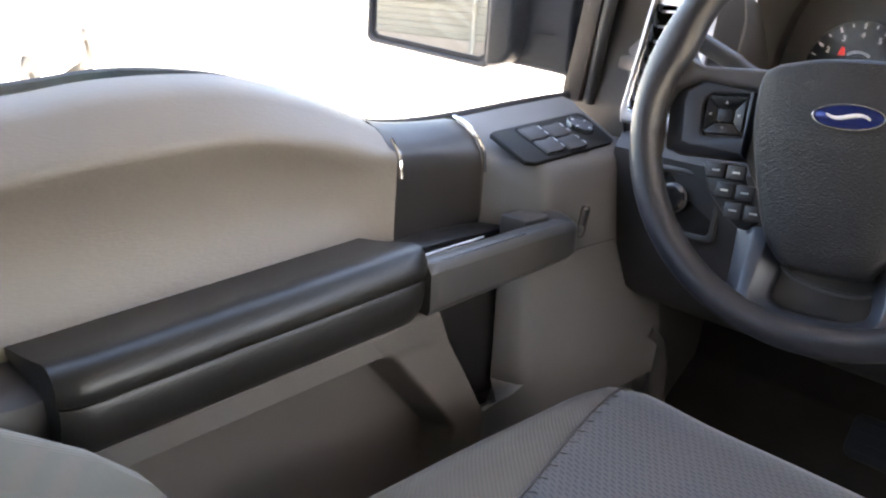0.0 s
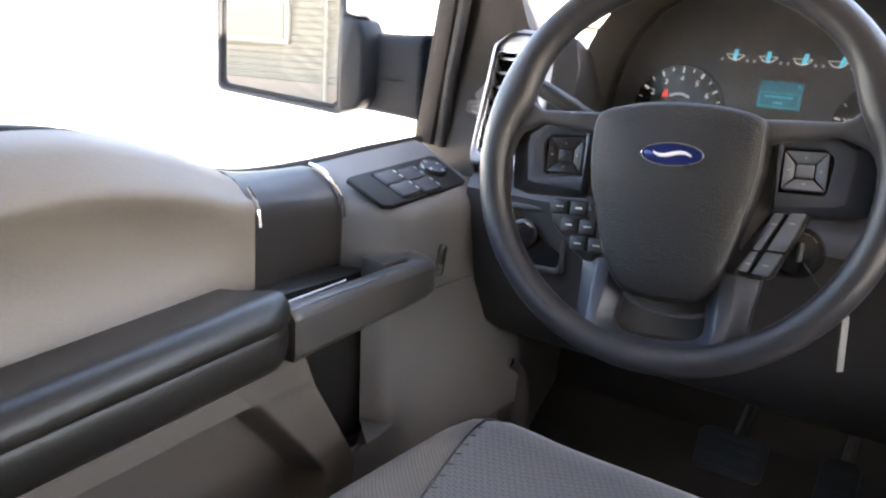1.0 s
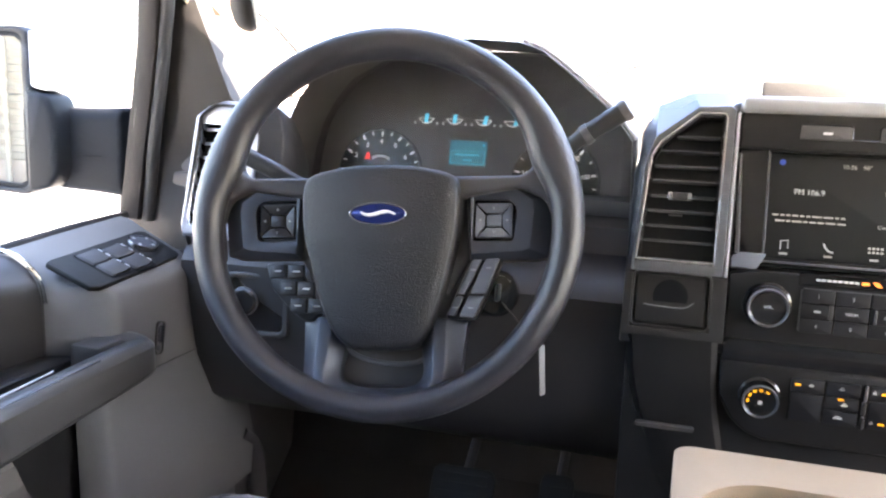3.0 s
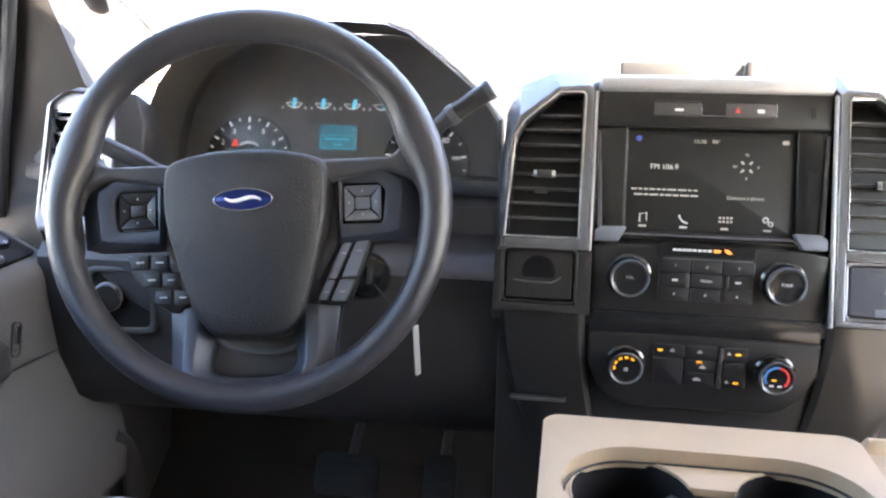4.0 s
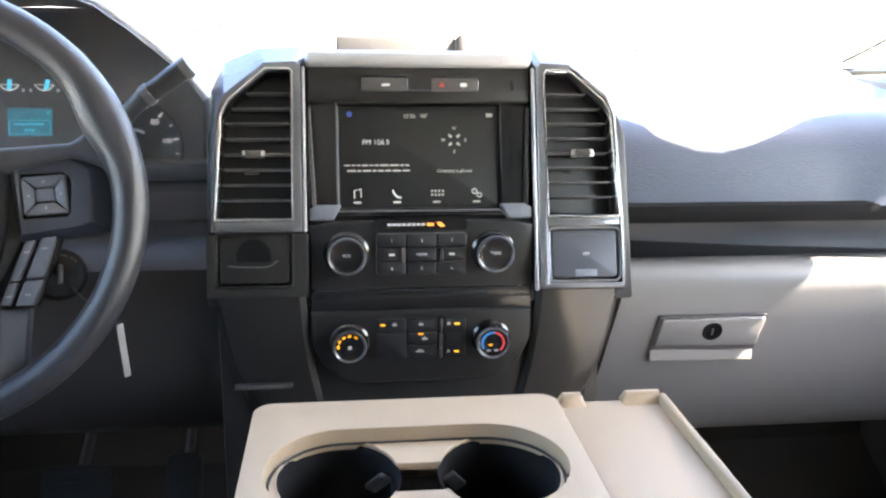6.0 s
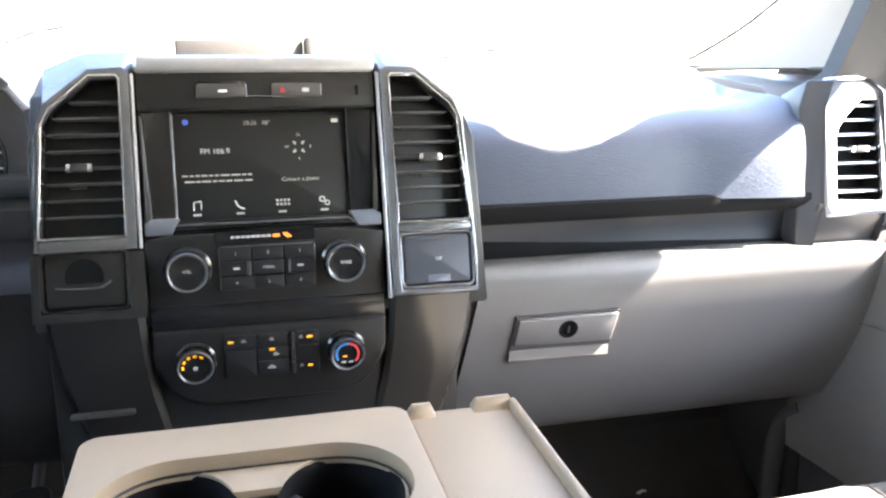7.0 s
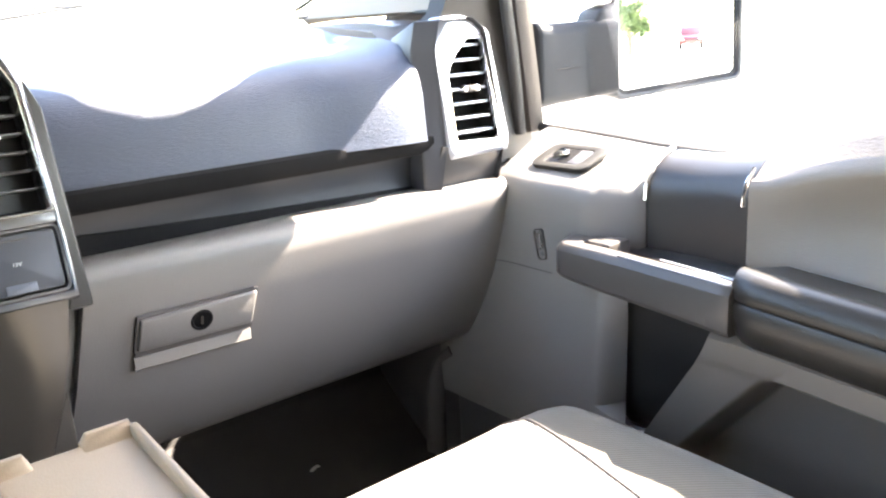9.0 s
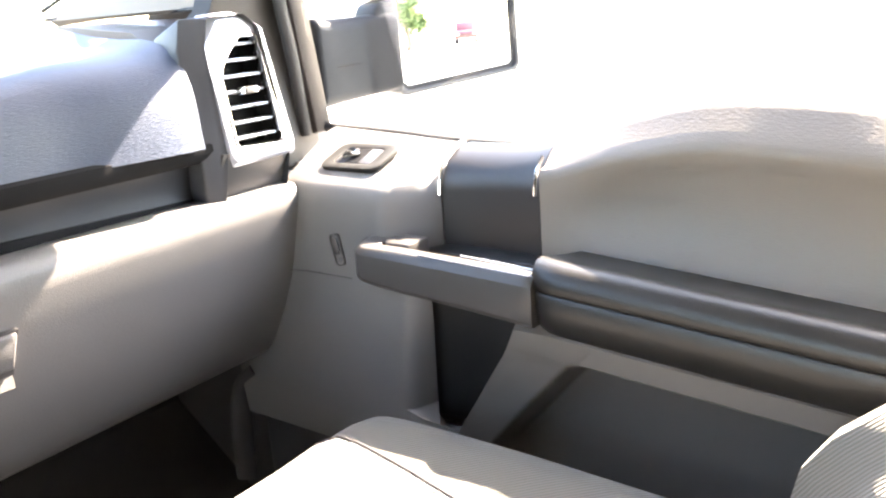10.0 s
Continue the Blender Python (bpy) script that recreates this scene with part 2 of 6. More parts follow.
def loft(sections, closed=False, caps=True, across=False):
    """A skin through sections of equal length; closed: each section is a loop."""
    bm = bmesh.new()
    rows = [[bm.verts.new(p) for p in s] for s in sections]
    n = len(rows[0])
    ends = range(len(rows) if across else len(rows) - 1)
    for k in ends:
        a, b = rows[k], rows[(k + 1) % len(rows)]
        for i in range(n if closed else n - 1):
            bm.faces.new((a[i], a[(i + 1) % n], b[(i + 1) % n], b[i]))
    if closed and caps and not across:
        bm.faces.new(rows[0][::-1]), bm.faces.new(rows[-1])
    bmesh.ops.recalc_face_normals(bm, faces=bm.faces)
    return bm


def solid(bm, thick):
    """Gives an open skin a thickness, on the side away from the middle of the cab."""
    bm.normal_update()
    mid = Vector((0, 0.1, 1.0))
    if sum(f.normal.dot(mid - f.calc_center_median()) * f.calc_area() for f in bm.faces) < 0:
        bmesh.ops.reverse_faces(bm, faces=bm.faces)
        bm.normal_update()
    bmesh.ops.solidify(bm, geom=bm.faces[:] + bm.edges[:] + bm.verts[:], thickness=abs(thick))
    bmesh.ops.recalc_face_normals(bm, faces=bm.faces)
    return bm


def spline(points, n):
    """Smooth curve through points (Catmull-Rom), n steps a span."""
    p = [Vector(q) for q in points]
    p = [p[0] * 2 - p[1]] + p + [p[-1] * 2 - p[-2]]
    out = []
    for i in range(1, len(p) - 2):
        for k in range(n):
            t = k / n
            out.append(0.5 * (2 * p[i] + (p[i + 1] - p[i - 1]) * t + (2 * p[i - 1] - 5 * p[i] + 4 * p[i + 1] - p[i + 2]) * t * t
                              + (3 * p[i] - p[i - 1] - 3 * p[i + 1] + p[i + 2]) * t ** 3))
    return out + [p[-2]]


def tube(points, r, n=12, closed=False, flat=1.0):
    """A round bar along points; r: one radius or one for each point; flat: its depth against its width."""
    pts = [Vector(p) for p in points]
    rs = r if isinstance(r, (list, tuple)) else [r] * len(pts)
    secs, side = [], None
    for i, p in enumerate(pts):
        a = pts[i - 1] if (i or closed) else p
        b = pts[(i + 1) % len(pts)] if (i + 1 < len(pts) or closed) else p
        d = (b - a).normalized()
        if side is None:
            side = d.orthogonal().normalized()
        side = (side - d * side.dot(d)).normalized()
        up = d.cross(side)
        secs.append([p + rs[i] * (math.cos(q) * side + math.sin(q) * up * flat) for q in (2 * math.pi * k / n for k in range(n))])
    return loft(secs, closed=True, across=closed)


def lathe(profile, m=None, n=32, caps=True):
    """A turned body round the frame's z axis from (radius, height) pairs."""
    secs = [[Vector((r * math.cos(a), r * math.sin(a), h)) for a in (2 * math.pi * k / n for k in range(n))] for r, h in profile]
    bm = loft(secs, closed=True, caps=caps)
    if m:
        bm.transform(m)
    return bm


def rounded(x0, y0, x1, y1, r, n=4):
    """A rectangle's outline with round corners."""
    out = []
    for cx, cy, a0 in ((x1 - r, y1 - r, 0), (x0 + r, y1 - r, 90), (x0 + r, y0 + r, 180), (x1 - r, y0 + r, 270)):
        out += [(cx + r * math.cos(radians(a0 + 90 * k / n)), cy + r * math.sin(radians(a0 + 90 * k / n))) for k in range(n + 1)]
    return out


def oval(cx, cy, a, b, n=32):
    return [(cx + a * math.cos(2 * math.pi * k / n), cy + b * math.sin(2 * math.pi * k / n)) for k in range(n)]


def inset(outline, d):
    """An outline moved inwards by d."""
    k = len(outline)
    cu, cv = sum(u for u, _ in outline) / k, sum(v for _, v in outline) / k
    out = []
    for i in range(k):
        p, q, r = Vector(outline[i - 1]), Vector(outline[i]), Vector(outline[(i + 1) % k])
        a, b = (q - p).normalized(), (r - q).normalized()
        na, nb = Vector((-a.y, a.x)), Vector((-b.y, b.x))
        if na.dot(Vector((cu, cv)) - q) < 0:
            na, nb = -na, -nb
        out.append(tuple(q + (na + nb) / max(0.3, 1 + na.dot(nb)) * d))
    return out


def bands(m, *loops):
    """A skin through outlines at their own heights in the frame m: (outline, w) pairs of equal length."""
    return loft([[m @ Vector((u, v, w)) for u, v in o] for o, w in loops], closed=True, caps=False)


def both(half):
    """A closed outline from its right half, top middle to bottom middle."""
    return half + [(-u, v) for u, v in half[::-1] if abs(u) > 1e-6]


def lerp(table, x):
    """Straight-line reading of a table of (x, value)."""
    return float(np.interp(x, [a for a, _ in table], [b for _, b in table]))


def smooth_table(table, x):
    """Smooth reading of a table of (x, value)."""
    xs = [a for a, _ in table]
    x = min(max(x, xs[0]), xs[-1])
    i = max(k for k in range(len(xs) - 1) if xs[k] <= x)
    t = (x - xs[i]) / (xs[i + 1] - xs[i])
    v = [b for _, b in table]
    s = lambda k: 0 if k in (0, len(xs) - 1) else (v[k + 1] - v[k - 1]) / (xs[k + 1] - xs[k - 1])
    h = xs[i + 1] - xs[i]
    return ((2 * t**3 - 3 * t**2 + 1) * v[i] + (t**3 - 2 * t**2 + t) * h * s(i) + (-2 * t**3 + 3 * t**2) * v[i + 1] + (t**3 - t**2) * h * s(i + 1))


def text(words, size, m, mat, parent, name="lettering", thick=0.0002):
    """Lettering as a mesh, centred in the frame m."""
    cu = bpy.data.curves.new(name, "FONT")
    cu.body, cu.size, cu.align_x, cu.align_y, cu.extrude = words, size, "CENTER", "CENTER", thick
    cu.resolution_u = 3
    ob = new(name, cu)
    me = bpy.data.meshes.new_from_object(ob.evaluated_get(bpy.context.evaluated_depsgraph_get()))
    bpy.data.objects.remove(ob)
    bpy.data.curves.remove(cu)
    me.transform(m)
    me.materials.clear()
    me.materials.append(mat)
    t = new(name, me)
    t.parent = parent
    if parent.data is None:
        t.matrix_parent_inverse = Matrix.Translation(-parent.location)
    return t


# ---- the cab: floor, roof, pillars, glass ----
def structure(name, bm, mat, label, category):
    return tagged(part(name, bm, mat), label, category, kind="structure")


structure("floor", solid(loft([[(-0.86, y, z), (0.86, y, z)] for y, z in ((-1.25, 0.25), (0.9, 0.25), (1.1, 0.27), (1.3, 0.42), (1.38, 0.9))]), -0.03),
          CARPET, "black carpeted cab floor rising to the firewall", "floor")
# Unseen roof's front edge, drawn back to shape the sun patch on the pad.
HEADER = [(0, 0), (0.30, 0.002), (0.44, 0.008), (0.55, 0.026), (0.66, 0.052), (0.70, 0.067), (0.73, 0.0805), (0.745, 0.0915), (0.76, 0.0995), (0.77, 0.1035), (0.80, 0.105)]
_roof = [[(x, y - (lerp(HEADER, abs(x)) if y > 0.8 else 0), z) for x, z in ((-0.80, 1.40), (-0.76, 1.445), (-0.745, 1.451), (-0.73, 1.456), (-0.70, 1.465), (-0.66, 1.475), (-0.5, 1.487), (-0.3, 1.495), (0, 1.497), (0.3, 1.495), (0.5, 1.487), (0.66, 1.475), (0.70, 1.465), (0.73, 1.456), (0.745, 1.451), (0.76, 1.445), (0.80, 1.40))] for y in (-1.25, 0.1, 0.60, 0.9055)]
structure("ceiling", solid(loft(_roof), 0.03), HEADLINER, "light grey cloth headliner of the cab roof", "ceiling")
structure("wall_rear", box((0, -1.27, 0.56), (1.74, 0.04, 0.72)), PANEL, "grey lower rear wall of the cab", "wall")
structure("wall_rear_pillars", ring([(-0.87, 0.9), (0.87, 0.9), (0.8, 1.49), (-0.8, 1.49)], [(-0.66, 0.98), (0.66, 0.98), (0.6, 1.38), (-0.6, 1.38)], -0.02, 0.02, pose(0, -1.27, 0, 90)),
          PANEL, "grey rear wall surround with window opening", "wall")
for s, w in ((-1, "left"), (1, "right")):
    structure("wall_" + w, box((s * 0.89, -0.70, 0.55), (0.05, 1.12, 0.66)), PANEL, "grey rear side wall of the cab", "wall")
    structure("kick_panel_" + w, box((s * 0.855, 1.16, 0.52), (0.05, 0.44, 0.62), None, 0.02), SOFTBLACK, "dark kick panel beside the footwell", "wall")
    structure("pillar_" + w, box((s * 0.85, -0.17, 1.15), (0.06, 0.11, 0.6), bevel=0.02), PILLAR, "light grey middle pillar trim", "pillar")
    structure("pillar_rear_" + w, box((s * 0.85, -1.15, 1.15), (0.06, 0.22, 0.6), bevel=0.02), PILLAR, "light grey rear pillar trim", "pillar")


def pillar_x(z):
    return -0.915 + 0.20 * (z - 0.885)


def a_pillar(side, flip):
    FLIP[0] = flip
    t = thing("pillar_front_" + side, "light grey front pillar trim beside the windscreen with dark door frame", "pillar", kind="structure")
    # windscreen pillar trim: rounded bar from the dash corner to the roof
    secs = [[(xi, yi, z), (xi - 0.012, yi + 0.015, z), (xi * 0.75 + xo * 0.25, yi * 0.7 + yo * 0.3, z), (xi * 0.3 + xo * 0.7, yi * 0.35 + yo * 0.65, z), (xo, yo - 0.012, z), (xo - 0.012, yo, z)]
            for z, xi, yi, xo, yo in ((1.055, -0.776, 1.02, -0.772, 1.380), (1.11, -0.793, 1.02, -0.796, 1.285), (1.16, -0.812, 1.005, -0.799, 1.130), (1.19, -0.815, 0.96, -0.800, 1.040))]
    part("pillar_trim", solid(loft(secs), 0.012), PILLAR, t)
    secs = [[(pillar_x(z) + a, y - b, z) for a, b in ((0.012, 0.002), (0.044, 0.006), (0.052, 0.02), (0.052, 0.07), (0.012, 0.08))]
            for z, y in ((1.188, 0.935), (1.20, 0.922), (1.235, 0.888), (1.27, 0.880), (1.30, 0.866), (1.33, 0.838), (1.37, 0.810), (1.40, 0.802), (1.455, 0.790))]
    part("upper_trim", loft(secs, closed=True), PANELDARK, t, "dark grey upper trim of the pillar")
    part("trim_edge", tube([(-0.776, 1.02, 1.053), (-0.790, 1.10, 1.054), (-0.790, 1.25, 1.056), (-0.772, 1.380, 1.058)], 0.003, 6), RUBBER, t, "black lower edge of the pillar trim")
    # Added box closes a gap where daylight leaked past the door.
    part("leak_block", box((-0.925, 1.09, 0.785), (0.02, 0.18, 0.22), None, 0.004), FRAMEGREY, t, "dark block added to close a light gap below the pillar")
    part("screen_moulding", tube(spline([(-0.765, 1.372, 1.070), (-0.785, 1.320, 1.095), (-0.799, 1.250, 1.127), (-0.800, 1.150, 1.168), (-0.806, 0.985, 1.205)], 4), 0.0032, 8), RUBBER, t, "thin black moulding at the windscreen's edge")
    # dark door frame between pillar and side window
    # Unseen top edge and low window top are shaped to cast the dash shadow.
    edge = [(0.965, 0.875), (1.02, 0.87), (1.22, 0.93), (1.30, 1.02), (1.15, 1.145), (1.02, 1.20), (0.928, 1.243), (0.889, 1.275), (0.882, 1.312), (0.867, 1.342), (0.8375, 1.368), (0.820, 1.389), (0.809, 1.413), (0.803, 1.442), (0.795, 1.465), (0.68, 1.468), (0.55, 1.46), (-0.14, 1.47), (-0.14, 1.25), (0.40, 1.24), (0.80, 1.229), (0.89, 1.222), (0.935, 1.190), (0.948, 1.12), (0.954, 1.05)]
    bm = slab(edge, -0.016, 0.016)
    for v in bm.verts:
        y, z, w = v.co
        v.co = (pillar_x(z) + w, y, z)
    part("door_frame", finish(bm, 0.006), FRAMEGREY, t, "dark grey door frame")
    secs = []
    for z, y in ((0.835, 0.99), (0.885, 1.0), (0.93, 1.03), (0.955, 1.055), (0.985, 1.055), (1.01, 1.02), (1.05, 0.99), (1.15, 0.978), (1.19, 0.965)):
        xo = pillar_x(z) - 0.004
        xi = max(xo + 0.05, -lerp([(1.01, 0.73), (1.05, 0.765), (1.19, 0.813)], z))
        yo = min(y, 0.988)
        secs.append([(xi, y + 0.035, z), (xi - 0.006, y + 0.008, z), (xi * 0.6 + xo * 0.4, y * 0.6 + yo * 0.4, z), (xi * 0.2 + xo * 0.8, yo - 0.004, z), (xo, yo - 0.002, z)])
    part("pillar_panel", solid(loft(secs), 0.012), PANELDARK, t, "dark grey trim panel behind the side window's front edge")
    rib = [(pillar_x(z) + 0.022, y + 0.012, z) for y, z in ((0.97, 0.875), (0.958, 0.98), (0.954, 1.05), (0.948, 1.12), (0.935, 1.190), (0.89, 1.222), (0.80, 1.229), (0.40, 1.24))]
    part("weather_strip", tube(spline(rib, 5), 0.009, 10), RUBBER, t, "black rubber seal")
    rib2 = [(pillar_x(z) + 0.020, y + 0.055, z) for y, z in ((0.972, 0.885), (0.962, 1.0), (0.958, 1.10), (0.948, 1.17), (0.900, 1.225))]
    part("frame_rib", tube(spline(rib2, 5), 0.011, 10), PANELDARK, t)
    FLIP[0] = False
    return t


a_pillar("left", False)
a_pillar("right", True)


def grab_handle():
    t = thing("grab_handle", "dark grey grab handle on the windscreen pillar", "handle")
    path = [(-0.745, 0.985, 1.165), (-0.722, 0.955, 1.150), (-0.700, 0.915, 1.150), (-0.685, 0.875, 1.185), (-0.660, 0.80, 1.270), (-0.640, 0.72, 1.335), (-0.655, 0.68, 1.380)]
    part("grip", tube(spline(path, 6), 0.014, 12, flat=1.3), PANELDARK, t)
    return t


grab_handle()

# windscreen and side glass
_ws = [[(x * w, y + 0.10 * (1 - x * x), z) for x in (-1, -0.6, -0.2, 0.2, 0.6, 1)] for y, z, w in ((1.42, 0.99, 0.92), (0.805, 1.475, 0.76))]
g = structure("windscreen", solid(loft(_ws), 0.004), GLASS, "clear windscreen glass raked back above the dashboard", "windscreen")
g.visible_shadow = False
for s, w in ((-1, "left"), (1, "right")):
    bm = bmesh.new()
    vs = [bm.verts.new((s * -pillar_x(z) * 1.004, y, z)) for y, z in ((-0.10, 0.85), (0.97, 0.85), (0.952, 1.06), (0.948, 1.2), (0.925, 1.27), (0.86, 1.315), (0.5, 1.42), (-0.10, 1.42))]
    bm.faces.new(vs)
    g = structure("window_" + w, solid(bm, 0.003), GLASS, "clear side window glass in the front door", "window")
    g.visible_shadow = False

# Unseen rear panes, added and tinted to cut the light from behind.
REARDIM = clear_glass("rear_dimming_glass", (0.12, 0.123, 0.122), 0.05)
for s, w in ((-1, "left"), (1, "right")):
    structure("window_rear_" + w, box((s * 0.862, -0.64, 1.17), (0.006, 0.86, 0.58), None, 0.001), REARDIM, "unseen dark pane added to dim light from the rear side", "window")
structure("window_back", box((0, -1.275, 1.18), (1.34, 0.006, 0.42), None, 0.001), REARDIM, "unseen dark pane added to dim light from the rear wall", "window")


# ---- front doors ----
Z_SILL = [(-0.14, 0.915), (0.0, 0.92), (0.216, 0.928), (0.281, 0.937), (0.355, 0.940), (0.411, 0.937), (0.47, 0.924), (0.512, 0.910), (0.556, 0.892), (0.60, 0.876), (0.70, 0.872), (0.80, 0.879), (0.97, 0.888)]
Z_SILL = [(y, z - (0.004 if y < 0.6 else 0.001)) for y, z in Z_SILL]
Z_CREASE = [(-0.14, 0.846), (0.10, 0.864), (0.193, 0.874), (0.254, 0.881), (0.324, 0.886), (0.376, 0.889), (0.41, 0.888), (0.452, 0.881), (0.50, 0.871), (0.575, 0.851)]


def pad_z(y):
    return 0.744 + (y - 0.18) * 0.08


def door(side, flip):
    FLIP[0] = flip
    driver = not flip
    t = thing("door_" + side, "closed front door with grey vinyl upper panel, black padded armrest and pull handle" if driver else
              "closed front passenger door with sunlit grey top, black padded armrest and pull handle", "door", kind="structure")
    ys = [-0.14 + 0.715 * k / 36 for k in range(37)]
    secs = []
    for y in ys:
        zt, zc, zp = smooth_table(Z_SILL, y), smooth_table(Z_CREASE, y), pad_z(y)
        soft = [(-0.906, zt - 0.02), (-0.904, zt - 0.004), (-0.896, zt + 0.001), (-0.885, zt - 0.003), (-0.872, zt * 0.84 + zc * 0.16), (-0.861, zt * 0.66 + zc * 0.34),
                (-0.846, zt * 0.26 + zc * 0.74), (-0.836, zc + 0.005), (-0.8325, zc - 0.001), (-0.8325, zc - 0.008), (-0.840, zc - 0.018), (-0.849, zp * 0.40 + zc * 0.60), (-0.846, zp * 0.8 + zc * 0.2), (-0.836, zp + 0.010), (-0.829, zp - 0.02)]
        fade = min(1.0, max(0.0, (0.565 - y) / 0.10))
        secs.append([(x if z > zc - 0.009 else -0.8325 + (x + 0.8325) * fade, y, z) for x, z in soft])
    part("upper_panel", solid(loft(secs), 0.02), VINYL, t, "grainy grey vinyl upper panel")
    # glossy dark inset between two bright strips
    secs = []
    for k in range(9):
        y = 0.5765 + 0.130 * k / 8
        dip = 0.006 * math.sin(math.pi * k / 8)
        zt = smooth_table(Z_SILL, y)
        b = max(0.0, 1 - (y - 0.5765) / 0.035)
        secs.append([(x, y, z) for x, z in ((-0.906, zt - 0.02), (-0.902, zt), (-0.885, zt + 0.001 - 0.002 * b), (-0.868, zt - 0.003 - dip - 0.003 * b), (-0.850, zt - 0.013 - dip - 0.006 * b),
                                            (-0.838 - dip, zt - 0.028 - 0.007 * b), (-0.834 - dip, zt - 0.045 - 0.006 * b), (-0.833 - dip, 0.78), (-0.832 - dip, 0.70))])
    part("dark_inset", solid(loft(secs), 0.02), INSET, t, "smooth dark inset panel")
    for y, hi, e in ((0.578, -0.852, 0.002), (0.7065, -0.885, 0.0)):
        zt = smooth_table(Z_SILL, y)
        line = [p for p in ((-0.90, y, zt + 0.004), (-0.885, y, zt + 0.005), (-0.866, y, zt + 0.001 - e * 0.6), (-0.848, y, zt - 0.010 - e), (-0.834, y + 0.001, zt - 0.026 - e), (-0.829, y + 0.001, zt - 0.05 - e * 0.8)) if p[0] >= hi]
        part("bright_strip", tube(spline(line, 5), 0.0023, 8), CHROME, t, "thin chrome strip")
    # front panel with the switch ledge
    def face_start(z):
        return lerp([(0.30, 0.645), (0.560, 0.645), (0.572, 0.704), (0.71, 0.700), (0.735, 0.704), (0.75, 0.708), (1.0, 0.708)], z)

    def face_end(z):
        return lerp([(0.30, 1.0), (0.50, 1.02), (0.59, 1.022), (0.83, 0.905), (0.87, 0.93), (0.90, 0.985)], z)

    heights = [0.50, 0.515, 0.54, 0.556, 0.560, 0.566, 0.573, 0.605, 0.64, 0.68, 0.722, 0.735, 0.748, 0.77, 0.79, 0.805, 0.818]
    secs = []
    for k in range(25):
        s = (k / 24) ** 1.5
        row = []
        for z in heights:
            a, b = face_start(z), face_end(z)
            y = a + (b - a) * s
            q = min(1, (y - a) / (0.05 if z > 0.73 else 0.020))
            q = math.sin(q * math.pi / 2)
            inner = lerp([(0.33, -0.765), (0.55, -0.752), (0.74, -0.764), (0.82, -0.767)], z)
            back = -0.832 if z > 0.74 else (-0.79 if z > 0.568 else -0.752)
            row.append((back + (inner - back) * q, y, z))
        y = row[-1][1]
        e = row[-1][0]
        zs = smooth_table(Z_SILL, y)
        zi = 0.838 + 0.012 * (y - 0.74)
        row += [(e - 0.003, y, 0.829), (e - 0.011, y, zi), (-0.865, y + 0.012, zs - 0.010), (-0.884, y + 0.018, zs - 0.003), (-0.902, y + 0.02, zs), (-0.906, y + 0.02, zs - 0.02)]
        secs.append(row)
    part("front_panel", solid(loft(secs), -0.015), PANEL, t, "grey moulded front panel")
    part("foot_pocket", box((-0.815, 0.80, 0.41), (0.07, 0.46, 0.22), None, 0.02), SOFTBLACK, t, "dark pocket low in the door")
    # lower panel with recessed map pocket
    secs = []
    for k in range(91):
        row = []
        for z, x, r in ((0.722, -0.80, 0), (0.720, -0.742, 0), (0.712, -0.734, 0), (0.690, -0.7345, 0), (0.686, -0.7355, 0.12), (0.682, -0.737, 0.55), (0.676, -0.738, 0.9), (0.668, -0.738, 1), (0.62, -0.74, 1), (0.60, -0.741, 1), (0.568, -0.7435, 0.94), (0.562, -0.744, 0.92), (0.55, -0.745, 0.9), (0.42, -0.755, 0.5), (0.33, -0.76, 0)):
            end = 0.556 + max(0, 0.705 - z) * 0.634 if z > 0.565 else 0.645
            edge = min(0.60, 0.520 + (0.66 - z) * 0.86)
            if k <= 60:
                y, q = -0.14 + (edge - 0.022 + 0.14) * k / 60, 1
            elif k <= 72:
                y, q = edge - 0.022 * (72 - k) / 12, (72 - k) / 12
            else:
                y, q = edge + (end - edge) * (k - 72) / 18, 0
            row.append((x - 0.042 * r * q * q * (3 - 2 * q), y, z + (min(y, 0.52) - 0.52) * 0.075))
        secs.append(row)
    part("lower_panel", solid(loft(secs), 0.02), DOORLOWER, t, "grey lower panel with recessed map pocket")
    part("door_core", box((-0.885, 0.44, 0.56), (0.03, 1.18, 0.56)), SOFTBLACK, t)
    # Near-black box puts the pocket's shade into its colour.
    part("pocket_recess", box((-0.825, 0.62, 0.655), (0.05, 0.23, 0.21)), STACKBLACK, t, "storage pocket under the handle, near-black for the shade in it")
    # padded armrest in two rolls with a seam groove between
    def roll(z_of, prof, y0, y1, n=28):
        out = []
        for k in range(n + 1):
            y = y0 + (y1 - y0) * k / n
            e = min(1.0, (k + 0.35) / 2.2, (n - k + 0.35) / 2.2)
            e = math.sqrt(max(0.05, 1 - (1 - e) ** 2))
            z0 = z_of(y)
            mid = sum(h for _, h in prof) / len(prof)
            out.append([(-0.80 + (x + 0.80) * (0.75 + 0.25 * e) if x > -0.80 else x, y, z0 + mid + (h - mid) * (0.86 + 0.14 * e)) for x, h in prof])
        return loft(out, closed=True)
    part("armrest_pad", roll(pad_z, ((-0.84, -0.002), (-0.80, 0.006), (-0.76, 0.015), (-0.742, 0.0195), (-0.731, 0.0185), (-0.7225, 0.0125), (-0.7175, 0.004), (-0.7172, -0.004), (-0.7190, -0.0078), (-0.76, -0.008), (-0.84, -0.008)), 0.183, 0.527),
         BLACKVINYL, t, "black padded vinyl armrest")
